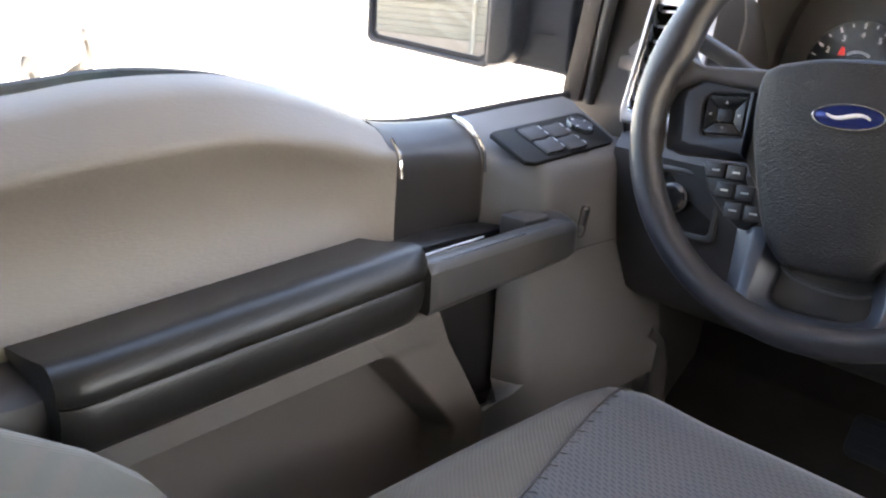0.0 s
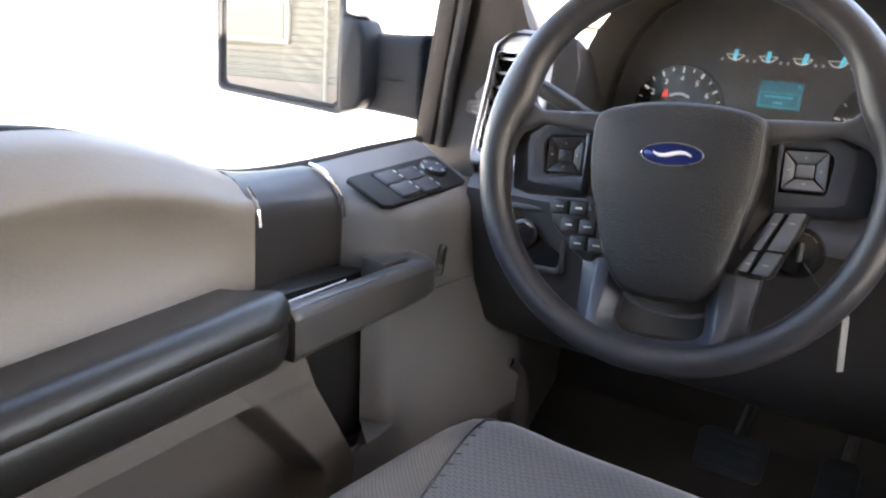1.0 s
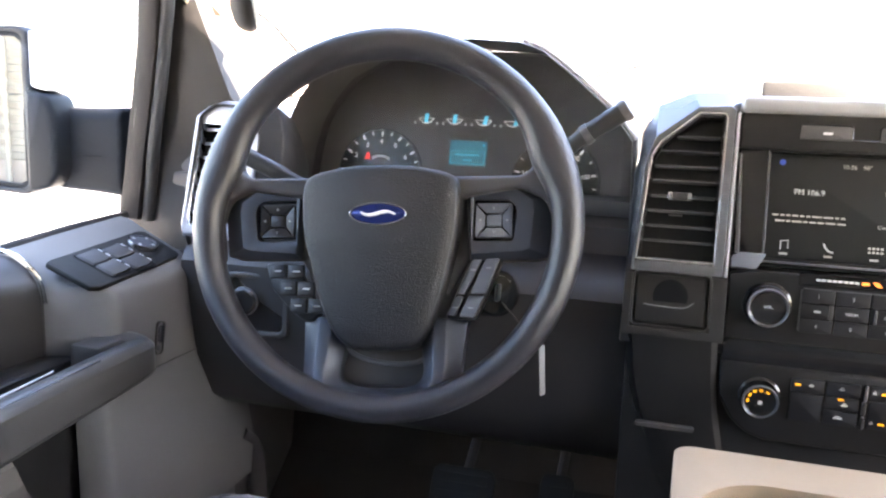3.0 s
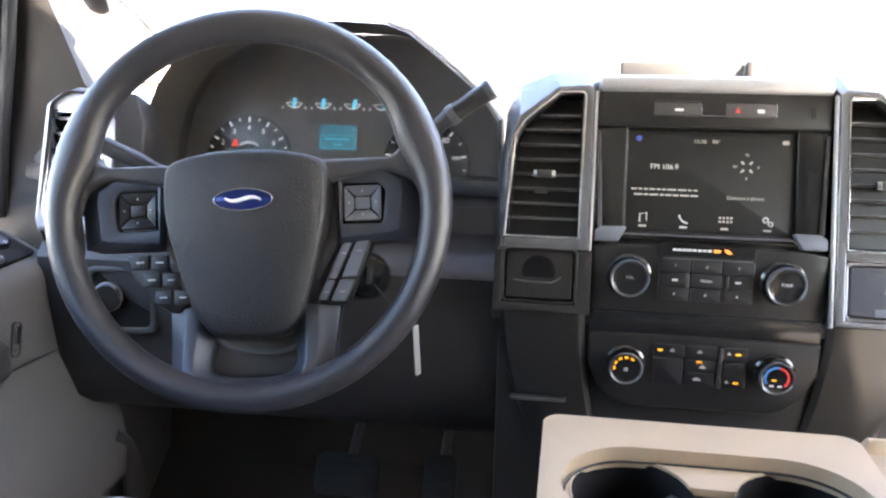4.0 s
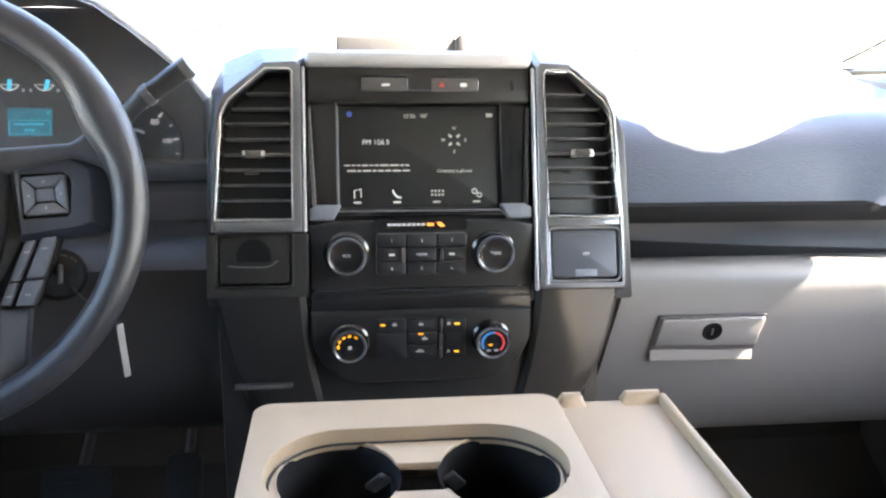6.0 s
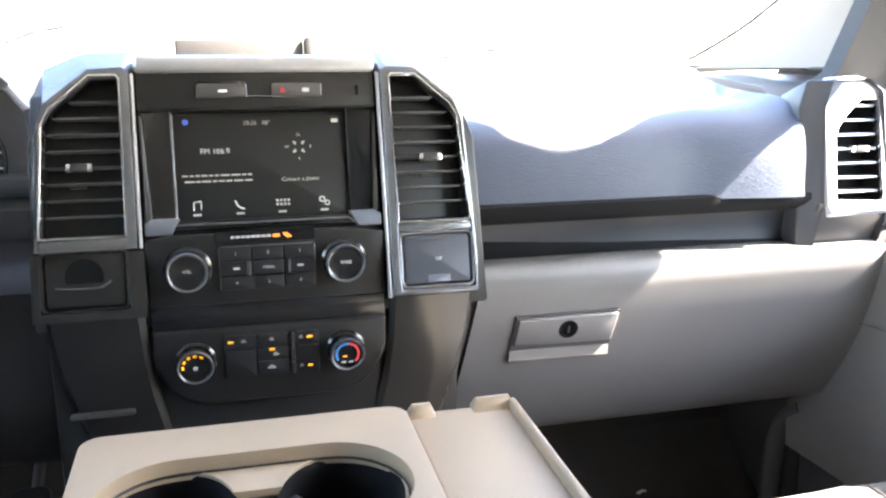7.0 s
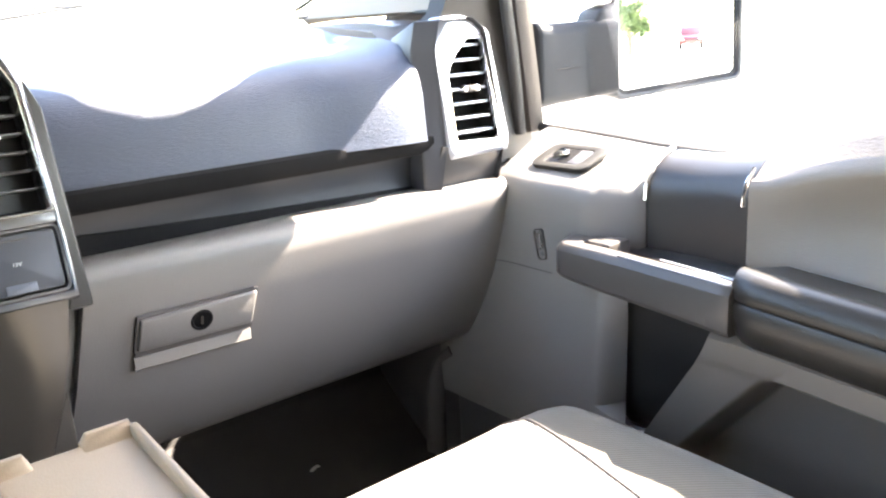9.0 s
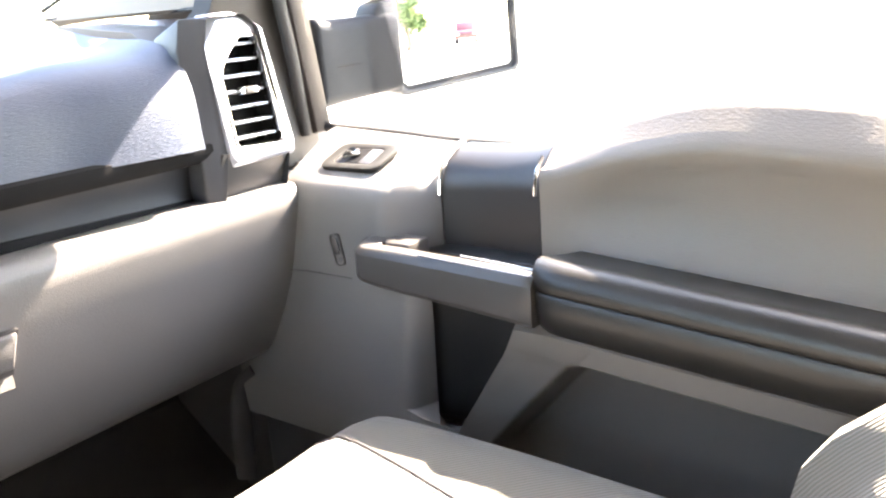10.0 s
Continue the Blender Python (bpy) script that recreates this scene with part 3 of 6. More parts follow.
    part("armrest_side", roll(pad_z, ((-0.84, -0.0095), (-0.76, -0.0092), (-0.7198, -0.0092), (-0.7178, -0.0125), (-0.718, -0.028), (-0.7215, -0.043), (-0.729, -0.053), (-0.76, -0.057), (-0.84, -0.057)), 0.185, 0.525),
         BLACKVINYL, t, "black vinyl armrest side")
    part("strut", tube(spline([(-0.762, 0.995, 0.565), (-0.762, 1.030, 0.535), (-0.76, 1.048, 0.48), (-0.76, 1.055, 0.38)], 4), 0.016, 12, flat=0.6), SOFTBLACK, t, "dark strut at the door's lower front corner")
    part("armrest_base", box((-0.80, 0.03, 0.708), (0.09, 0.36, 0.05), bevel=0.015), SOFTBLACK, t)
    # pull handle
    path = spline([(-0.7335, 0.524, 0.750), (-0.7335, 0.60, 0.7545), (-0.7335, 0.69, 0.7595), (-0.7338, 0.733, 0.7618), (-0.739, 0.747, 0.7625), (-0.760, 0.754, 0.763), (-0.775, 0.755, 0.763)], 6)
    secs = []
    for i, p in enumerate(path):
        d = (path[min(i + 1, len(path) - 1)] - path[max(i - 1, 0)]).normalized()
        n = Vector((d.y, -d.x, 0)).normalized()
        h = 1 - 0.24 * min(1, i / 20)
        secs.append([p + n * a + Vector((0, 0, b * h)) for a, b in ((-0.012, 0.024), (0.003, 0.0265), (0.0085, 0.0255), (0.0155, 0.0165), (0.016, -0.02), (0.013, -0.026), (-0.010, -0.027), (-0.014, -0.022), (-0.0145, 0.022))])
    part("pull_handle", finish(loft(secs, closed=True), 0.0015, 1), SMOKE, t, "satin dark grey pull handle")
    # Two thin pale bars imitate the sky's glint on the handle's bevels.
    part("handle_glint", tube([(-0.7480, 0.535, 0.7742), (-0.7480, 0.625, 0.7790)], 0.0012, 8), PALETRIM, t, "pale strip standing in for a highlight on the handle")
    part("handle_glint", tube([(-0.7255, 0.530, 0.7752), (-0.7255, 0.665, 0.7812)], 0.0008, 8), SILVER, t, "pale strip standing in for a highlight on the handle")
    part("handle_cup", box((-0.775, 0.736, 0.7615), (0.040, 0.072, 0.040), None, 0.005, 2), SMOKE, t, "dark block at the handle's front end")
    # lock lever
    lm = pose(-0.7645, 0.819, 0.760, 90, 0, 90) @ pose(0, 0, 0, 0, 0, -12)
    lk = part("lock_lever", ring(rounded(-0.0085, -0.0205, 0.0085, 0.0205, 0.006), rounded(-0.0065, -0.0185, 0.0065, 0.0185, 0.005), -0.006, 0.002, lm, 0.0008), SMOKE, t, "small lock lever in a dark slot")
    part("slot", slab(rounded(-0.0066, -0.0186, 0.0066, 0.0186, 0.005), -0.006, -0.003, lm), VENTDARK, lk)
    part("lever", slab(rounded(-0.0045, -0.0060, 0.0045, 0.0150, 0.003), -0.003, 0.0035, lm, 0.0014), CHROME, lk, "chrome lock lever")
    part("lever_foot", slab(rounded(-0.0040, -0.0155, 0.0040, -0.0085, 0.003), -0.003, 0.001, lm, 0.001), DARKSILVER, lk)
    part("seam", tube([(-0.7625, 0.80, 0.726), (-0.760, 0.87, 0.7275), (-0.7595, 0.96, 0.722)], 0.0007, 6), SMOKE, t)
    # window seal
    part("window_seal", tube(spline([(-0.921, y, smooth_table(Z_SILL, y) - d - (0.010 if flip and y < 0.5 else 0)) for y, d in ((-0.14, 0.0), (0.05, 0.0), (0.22, 0.0), (0.30, 0.001), (0.36, 0.003), (0.42, 0.006), (0.47, 0.009), (0.52, 0.009), (0.56, 0.008), (0.60, 0.006), (0.66, 0.006), (0.75, 0.006), (0.85, 0.006), (0.965, 0.006))], 3), 0.007, 8), RUBBER, t, "black rubber window seal")
    # switches on the ledge
    sm = Matrix(((0.0, -0.93, 0.35, -0.826), (1.0, 0.0, 0.0, 0.826), (0.0, 0.35, 0.93, 0.8595), (0, 0, 0, 1)))
    if driver:
        sp = part("switch_panel", slab([(-0.110, 0.009), (-0.100, 0.0125), (0.076, 0.031), (0.086, 0.026), (0.075, -0.037), (0.064, -0.042), (-0.098, -0.057), (-0.110, -0.052)], -0.004, 0.0025, sm, 0.0015), SWITCHPANEL, t, "black window switch panel")
        for u in (-0.052, -0.010):
            part("switch_well", slab(rounded(u - 0.017, -0.050, u + 0.023, 0.010, 0.004), 0.001, 0.0032, sm), VENTDARK, sp)
            for v in (-0.006, -0.034):
                part("window_switch", finish(loft([[sm @ Vector((u + a, v + b, w)) for a, w in ((-0.015, 0.003), (-0.013, 0.0055), (0.004, 0.0065), (0.014, 0.0095), (0.0165, 0.0080), (0.0165, 0.003))] for b in (-0.0125, 0.0125)], closed=True), 0.001), KNEEBLACK, sp, "dark window switch")
                for b in (-0.006, 0.006):
                    part("switch_tip", slab(rounded(u + 0.0145, v + b - 0.0032, u + 0.0178, v + b + 0.0032, 0.001), 0.004, 0.0092, sm, 0.0008), PALETRIM, sp, "bright switch edge")
        kn = part("mirror_knob", lathe(((0.0, 0.006), (0.012, 0.006), (0.017, 0.005), (0.019, 0.003), (0.0195, 0.0)), sm @ Matrix.Translation((0.044, -0.002, 0.002)), 28), SOCKETGREY, sp, "round mirror control")
        part("ring", lathe(((0.0165, 0.0), (0.0165, 0.0065), (0.0185, 0.0065), (0.0195, 0.0)), sm @ Matrix.Translation((0.044, -0.002, 0.002)), 28), SILVER, kn, "satin ring")
        for a in (20, 110, 200, 290):
            part("mark_bar", slab(rounded(0.0105, -0.0016, 0.0150, 0.0016, 0.0006), 0.0082, 0.0086, sm @ Matrix.Translation((0.044, -0.002, 0.0)) @ pose(0, 0, 0, 0, 0, a)), MARK, kn)
    else:
        sp = part("switch_panel", ring(rounded(-0.047, -0.032, 0.047, 0.028, 0.014), rounded(-0.030, -0.020, 0.030, 0.016, 0.006), -0.003, 0.0035, sm @ Matrix.Translation((0.0, 0.005, 0)), 0.0015), SWITCHPANEL, t, "dark bezel of the window switch")
        part("window_switch", slab(rounded(-0.029, -0.014, 0.029, 0.020, 0.004), -0.002, 0.0030, sm, 0.001), DARKSILVER, sp)
        part("switch_well", slab([(-0.010, -0.013), (0.012, -0.013), (0.004, 0.002), (0.010, 0.018), (-0.010, 0.018)], 0.002, 0.0036, sm), VENTDARK, sp)
        part("switch_tip", finish(slab([(-0.004, 0.002), (0.018, -0.010), (0.022, 0.004), (0.016, 0.016)], 0.003, 0.0085, sm), 0.0015), CHROME, sp, "bright switch tip")
    FLIP[0] = False
    return t


door("left", False)
door("right", True)


# ---- side mirrors ----
def side_mirror(flip):
    FLIP[0] = flip
    t = thing("side_mirror", "dark grey door mirror with large upright glass", "mirror", "door mirrors")
    # corners of the glass on the driver's side: inner lower, outer lower, outer upper, inner upper
    cx = Vector((-1.175 if flip else -1.155, 0.91, 1.022))
    m = Matrix.Translation(cx) @ Matrix.Rotation(radians(16 if flip else 7), 4, "Z") @ Matrix.Rotation(radians(89.2 if flip else 90), 4, "X")
    shape = [(-0.118, -0.100), (-0.110, -0.108), (0.105, -0.124), (0.115, -0.116), (0.115, 0.112), (0.105, 0.121), (-0.100, 0.118), (-0.116, 0.105)]
    shape = [(u, v * 0.87) for u, v in shape]
    big = [(u * 1.07, v * 1.075) for u, v in shape]
    part("housing_rim", ring(big, [(u * 1.0, v * 1.0) for u, v in shape], -0.03, 0.008, m, 0.003), MIRRORRIM, t, "grey mirror rim")
    post = [(0.1165, -0.112), (0.150, -0.104), (0.162, -0.085), (0.162, -0.005), (0.150, 0.022), (0.1165, 0.030)]
    part("mirror_post", slab(post, -0.05, 0.012, m, 0.008, 3), MIRRORSHELL, t, "dark inner post of the mirror")
    part("upper_post", slab([(0.120, 0.032), (0.146, 0.026), (0.140, 0.104), (0.120, 0.108)], -0.05, 0.004, m, 0.006, 3), WHITEPAINT, t)
    back = [[m @ Vector((u * k, v * k, w)) for u, v in shape] for k, w in ((1.07, -0.03), (1.08, -0.06), (1.06, -0.11), (0.9, -0.14), (0.3, -0.155))]
    part("housing", loft(back, closed=True), WHITEPAINT, t, "pale painted back shell")
    part("mirror_glass", slab(shape, -0.012, 0.0, m), MIRROR, t, "clear mirror glass")
    # Dark ring imitates the shadow in the gap between glass and rim.
    part("glass_gap_shade", ring([(u * 1.012, v * 1.012) for u, v in shape], [(u * 0.962, v * 0.935) for u, v in shape], -0.002, 0.003, m, 0.001), MIRRORSHELL, t, "dark ring standing in for the shadow gap round the glass")
    part("blind_spot_glass", slab(rounded(-0.110, 0.040, -0.050, 0.097, 0.014), 0.0, 0.004, m, 0.0015), MIRROR, t, "small convex corner mirror")
    # arm to the door
    secs = [[(x, y + a * w, z + b * h) for a, b in ((-1, -0.8), (-0.8, -1), (0.8, -1), (1, -0.8), (1, 0.8), (0.8, 1), (-0.8, 1), (-1, 0.8))]
            for x, y, z, w, h in ((-1.045, 0.935, 0.975, 0.02, 0.055), (-1.01, 0.985, 0.970, 0.035, 0.058), (-0.96, 1.01, 0.968, 0.05, 0.060), (-0.925, 1.02, 0.968, 0.055, 0.063))]
    arm = part("arm", finish(loft(secs, closed=True), 0.014, 3), MIRRORSHELL, t, "dark folding arm")
    part("arm_seam", tube([(-0.985, 0.9455, 0.963), (-0.95, 0.957, 0.962)], 0.0010, 6), VENTDARK, arm)
    FLIP[0] = False
    return t


side_mirror(False)
side_mirror(True)


# ---- dashboard ----
def xloft(x_list, section):
    return loft([[(x, y, z) for y, z in section(x)] for x in x_list])


def steps(a, b, n):
    return [a + (b - a) * k / n for k in range(n + 1)]


ZT = [(0.10, 1.010), (0.20, 1.0065), (0.28, 1.0040), (0.36, 1.0030), (0.42, 1.0030), (0.457, 1.0040), (0.52, 1.009), (0.605, 1.014), (0.65, 1.024), (0.72, 1.036)]


def dashboard():
    t = thing("dashboard", "dark slate dashboard with warm grey lower half and satin trim", "dashboard")

    def top(x):
        z = smooth_table(ZT, x)
        q = min(1.0, max(0.0, (x - 0.48) / 0.15))
        d = -0.020 * q * q * (3 - 2 * q)
        r = min(1.0, max(0.0, (x - 0.25) / 0.395)) ** 1.3
        curve = ((0.9085, 0.066), (0.9110, 0.052), (0.9145, 0.040), (0.9190, 0.0305), (0.9250, 0.0215), (0.9330, 0.0135), (0.9430, 0.0070), (0.9550, 0.0025), (0.9700, 0.0), (1.01, 0.004), (1.06, 0.020))
        return [(0.905 + d, 0.902), (0.9065 + d, 0.915)] + [(y + d * max(0, 1 - (y - 0.905) / 0.06), z - h * (1 - 1.3 * r if y > 0.96 else 1)) for y, h in curve] + [(1.15, 0.962 + 0.082 * r), (1.30, 0.955 + 0.09 * r), (1.42, 0.965 + 0.08 * r)]
    part("passenger_pad", solid(xloft(steps(0.10, 0.645, 80), top), -0.012), SLATE, t, "grained dark slate pad")
    part("end_pad", solid(xloft(steps(0.69, 0.95, 6), lambda x: [(0.99, 0.86), (0.995, 0.96), (1.01, 1.005), (1.05, 1.030), (1.2, 1.045), (1.42, 1.045)]), -0.012), SOFTBLACK, t)
    # Unseen slab added to stop sun leaking through to the floor.
    part("dash_sun_block", box((0, 1.20, 0.935), (1.86, 0.42, 0.02)), SOFTBLACK, t)
    part("center_top", solid(xloft(steps(-0.15, 0.15, 10), lambda x: [(0.925, 1.04), (0.93, 1.055), (0.99, 1.055), (1.1, 1.04), (1.25, 1.03), (1.42, 1.03)]), -0.012), SLATE, t, "slate pad behind the centre stack")
    part("driver_top", solid(xloft(steps(-0.95, -0.735, 8), lambda x: [(0.99, 0.86), (0.995, 0.95), (1.01, 0.985), (1.05, 1.005), (1.2, 1.02), (1.30, 1.035)]), -0.012), SOFTBLACK, t)
    part("driver_pad", solid(xloft(steps(-0.735, -0.668, 6), lambda x: [(0.976, 0.86), (0.974, 0.99), (0.977, 1.010), (0.984, 1.020), (1.0, 1.025), (1.06, 1.028), (1.2, 1.03), (1.30, 1.04)]), -0.012), SLATE, t, "slate pad beside the instrument hood")
    part("trim_band", solid(xloft(steps(0.20, 0.70, 6), lambda x: [(0.906, 0.885), (0.918, 0.882), (0.928, 0.880), (0.930, 0.874), (0.931, 0.866), (0.932, 0.852), (0.930, 0.842), (0.930, 0.834)]), -0.008),
         BANDSLATE, t, "recessed dark shelf band")
    # Lip is near-black to put the shade under the pad into its colour.
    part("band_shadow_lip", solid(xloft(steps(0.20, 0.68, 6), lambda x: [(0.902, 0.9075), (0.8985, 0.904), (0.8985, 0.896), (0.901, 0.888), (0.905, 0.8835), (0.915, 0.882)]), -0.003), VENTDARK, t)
    # Raised near-black strip imitates the shade at the band's foot.
    part("band_shade", slab([(0.20, 0.834), (0.20, 0.8615), (0.30, 0.8555), (0.42, 0.8495), (0.58, 0.8435), (0.68, 0.840), (0.68, 0.834)], 0.0, 0.008, pose(0, 0.935, 0, 90), 0.0015), VENTDARK, t, "black strip standing in for the shade under the band")

    def lower(x):
        f = min(1.0, max(0.0, (0.797 - x) / 0.03))
        f = math.sqrt(max(0, 1 - (1 - f) ** 2))
        return [(y + (1 - f) * 0.03, z) for y, z in ((0.942, 0.838), (0.905, 0.8385), (0.890, 0.836), (0.882, 0.830), (0.879, 0.823), (0.8815, 0.805), (0.891, 0.765), (0.904, 0.715), (0.921, 0.672), (0.942, 0.632), (0.956, 0.610), (0.968, 0.601), (0.985, 0.599), (1.10, 0.63))]
    bm = xloft(steps(0.236, 0.770, 24) + [0.78, 0.788, 0.793, 0.796, 0.797], lower)
    for v in bm.verts:
        if v.co.x < 0.26:
            v.co.x -= (0.857 - v.co.z) * 0.15
    part("glovebox_panel", solid(bm, -0.01), LOWER, t, "warm grey glovebox door and lower dash")
    # glovebox latch
    gm = pose(0.343, 0.8915, 0.757, 106)
    gl = part("glovebox_latch", slab([(-0.066, 0.0205), (0.059, 0.0205), (0.0535, -0.0175), (-0.0705, -0.0150)], -0.006, 0.006, gm, 0.0025, 3), LOWER, t, "warm grey glovebox latch")
    part("latch_gap", ring([(-0.0680, 0.0225), (0.0612, 0.0225), (0.0550, -0.0195), (-0.0730, -0.0170)], [(-0.0660, 0.0205), (0.0590, 0.0205), (0.0535, -0.0175), (-0.0705, -0.0150)], -0.006, 0.0022, gm), SOFTBLACK, gl)
    # No hollow is cut: a dark strip imitates the scoop's shade.
    part("latch_shadow", slab([(-0.0715, -0.0160), (0.0545, -0.0185), (0.0535, -0.0245), (-0.0725, -0.0220)], -0.004, 0.0024, gm), SOFTBLACK, gl, "dark strip standing in for the shade under the latch")
    part("latch_scoop", finish(loft([[gm @ Vector((u, v - 0.02 * (u + 0.073), w)) for u in (-0.0735, 0.0525)] for v, w in ((-0.0220, 0.0010), (-0.0225, 0.0026), (-0.0300, 0.0050), (-0.0345, 0.0062), (-0.0370, 0.0050), (-0.0385, -0.003))])), LOWER, gl, "scooped finger rest under the latch")
    lc = part("lock", lathe(((0.0, 0.0), (0.0075, 0.0), (0.0085, 0.001), (0.010, 0.001), (0.0105, 0.0)), gm @ Matrix.Translation((-0.004, 0.0040, 0.0062)) @ Matrix.Diagonal((1.15, 1.15, 1, 1)), 24), VENTDARK, gl, "round black lock")
    part("keyhole", slab(rounded(-0.0014, -0.005, 0.0014, 0.005, 0.001), 0.0, 0.0006, gm @ Matrix.Translation((-0.004, 0.004, 0.0062))), GLOSSBLACK, lc)
    # driver side knee panel and column cover
    part("knee_panel", solid(xloft(steps(-0.775, -0.20, 16), lambda x: [(0.955, 0.885), (0.93, 0.875), (0.895, 0.862), (0.882, 0.845), (0.884, 0.80), (0.895, 0.72), (0.925, 0.655), (0.955, 0.635), (1.1, 0.66)]), -0.01), KNEEBLACK, t, "black knee panel under the steering column")
    part("side_fascia", box((-0.198, 0.985, 0.95), (0.030, 0.06, 0.20), None, 0.01), SOFTBLACK, t)
    part("driver_fascia", solid(xloft(steps(-0.80, -0.20, 8), lambda x: [(1.05, 0.935), (0.965, 0.915), (0.955, 0.88)]), -0.01), SOFTBLACK, t)
    # instrument hood
    arch = [(-0.667, 0.92), (-0.663, 0.985), (-0.656, 1.020), (-0.643, 1.050), (-0.618, 1.084), (-0.57, 1.112), (-0.50, 1.126), (-0.42, 1.129), (-0.362, 1.126), (-0.335, 1.117), (-0.300, 1.092), (-0.252, 1.052), (-0.226, 1.02), (-0.222, 0.92)]
    cx, cz = -0.450, 0.95
    secs = [[(cx + (x - cx) * k, y + max(0, z - 1.0) * lean, cz + (z - cz) * k) for x, z in arch] for y, k, lean in ((1.075, 0.965, 0.0), (0.985, 0.972, 0.0), (0.952, 0.98, 0.0), (0.938, 0.99, 0.0), (0.940, 1.0, 0.1), (0.955, 1.008, 0.1), (1.02, 1.0, 0.1), (1.15, 0.92, 0), (1.3, 0.8, 0))]
    part("instrument_hood", loft(secs), SOFTBLACK, t, "black hood over the instruments")
    part("hood_lip", tube([(x, 0.9405 + max(0, z - 1.0) * 0.1, z) for x, z, _ in spline([(a, b, 0) for a, b in arch[8:13]], 4)], 0.0042, 8), PALETRIM, t, "satin edge of the hood")
    return t


dash = dashboard()


# ---- steering wheel ----
WM = pose(-0.4555, 0.756, 0.935, 74, 0, 7)
HM = WM @ pose(-0.0015, 0.0, -0.026, 0, 0, 3.7)


def at(m, u, v, w=0.0):
    return m @ Matrix.Translation((u, v, w))


def sheet(outline, w_of, thick, m, inset=((1.0, 0.0), (0.985, 0.004), (0.95, 0.0075), (0.8, 0.010), (0.45, 0.012), (0.0, 0.0125))):
    """A cushioned plate: the outline shrinks towards its centre as it rises."""
    cx = sum(u for u, _ in outline) / len(outline)
    cy = sum(v for _, v in outline) / len(outline)
    secs = [[m @ Vector((u, v, w_of(u, v) - thick)) for u, v in outline]]
    for k, h in inset:
        k = max(k, 0.02)
        secs.append([m @ Vector((cx + (u - cx) * k, cy + (v - cy) * k, w_of(cx + (u - cx) * k, cy + (v - cy) * k) + h)) for u, v in outline])
    return loft(secs, closed=True)


def steering_wheel():
    t = thing("steering_wheel", "black leather-grained four-spoke steering wheel with blue oval emblem", "steering wheel")
    n = 96
    secs = []
    for k in range(n):
        a = 2 * math.pi * k / n
        c, s = math.cos(a), math.sin(a)
        near = lambda c0, w: math.exp(-(((math.degrees(a) - c0 + 180) % 360 - 180) / w) ** 2)
        fat = 0.0158 + 0.0012 * s + 0.0045 * (near(24, 11) + near(164, 11))
        loop = []
        for j in range(18):
            b = 2 * math.pi * j / 18
            rr = 0.2005 - fat + fat * math.cos(b)
            loop.append(WM @ Vector((rr * c, rr * s, 0.0168 * math.sin(b))))
        secs.append(loop)
    part("rim", loft(secs, closed=True, across=True), RIM, t, "thick black grained rim")
    # hub cover
    half = [(0.0, 0.0555), (0.030, 0.0545), (0.055, 0.0505), (0.070, 0.0465), (0.0785, 0.0395), (0.0815, 0.022), (0.0790, -0.012), (0.0718, -0.044), (0.0638, -0.074), (0.054, -0.102), (0.042, -0.120), (0.030, -0.128), (0.0, -0.131)]
    pad = both([(p.x, p.y) for p in spline([(u, v, 0) for u, v in half], 3)])
    rise = lambda u, v: 0.031 - 0.14 * max(0, -v - 0.02) - 0.55 * u * u
    part("airbag_cover", sheet(pad, rise, 0.05, HM, ((1.0, -0.004), (0.992, 0.003), (0.97, 0.0075), (0.93, 0.0098), (0.8, 0.0115), (0.45, 0.0125), (0.0, 0.013))), AIRBAG, t, "grained black hub cover")
    for s in (-1, 1):
        edge = [(s * u * 0.955, v) for u, v in ((0.0812, 0.030), (0.0808, 0.010), (0.079, -0.012), (0.0718, -0.044), (0.0638, -0.074), (0.056, -0.096))]
        edge = spline([HM @ Vector((u, v, rise(u, v) + 0.0102)) for u, v in edge], 9)
        for k in range(0, len(edge) - 1, 1):
            part("stitch", tube([edge[k], edge[k].lerp(edge[k + 1], 0.6)], 0.0005, 5), DARKSILVER, t)
    # emblem: blue oval with a pale flowing stroke
    em = at(HM, 0.0015, 0.004, 0.0438) @ pose(0, 0, 0, 2)
    e = part("emblem", lathe(((0.0, 0.003), (0.0255, 0.0028), (0.027, 0.0018), (0.028, 0.0)), em @ Matrix.Diagonal((1, 0.375, 1, 1)), 40), EMBLEMBLUE, t, "blue oval emblem")
    part("emblem_rim", ring(oval(0, 0, 0.0290, 0.0110, 40), oval(0, 0, 0.0277, 0.0100, 40), 0.0, 0.0032, em, 0.0006), CHROME, e, "chrome oval rim")
    wave = [(0.0175 * math.sin(a), 0.0016 * math.sin(3 * a) + 0.0004) for a in steps(-1.45, 1.45, 20)]
    part("emblem_shape", tube([em @ Vector((u, v, 0.0031)) for u, v in wave], [0.0008 + 0.0015 * math.cos(2.1 * (k / 10 - 1) / 1.45) ** 2 for k in range(21)], 8, flat=0.5), MARK, e, "pale wavy stripe")
    # side spokes: dark body, bevelled satin bezel, thumb buttons
    for s in (-1, 1):
        mir = lambda o: [(s * u, v) for u, v in o]
        web = mir([(0.060, 0.020), (0.060, 0.0455), (0.138, 0.0455), (0.147, 0.0490), (0.153, 0.0580), (0.157, 0.072), (0.172, 0.076), (0.188, 0.040), (0.1865, -0.020), (0.176, -0.050), (0.168, -0.040), (0.172, 0.0), (0.164, 0.022), (0.140, 0.033)])
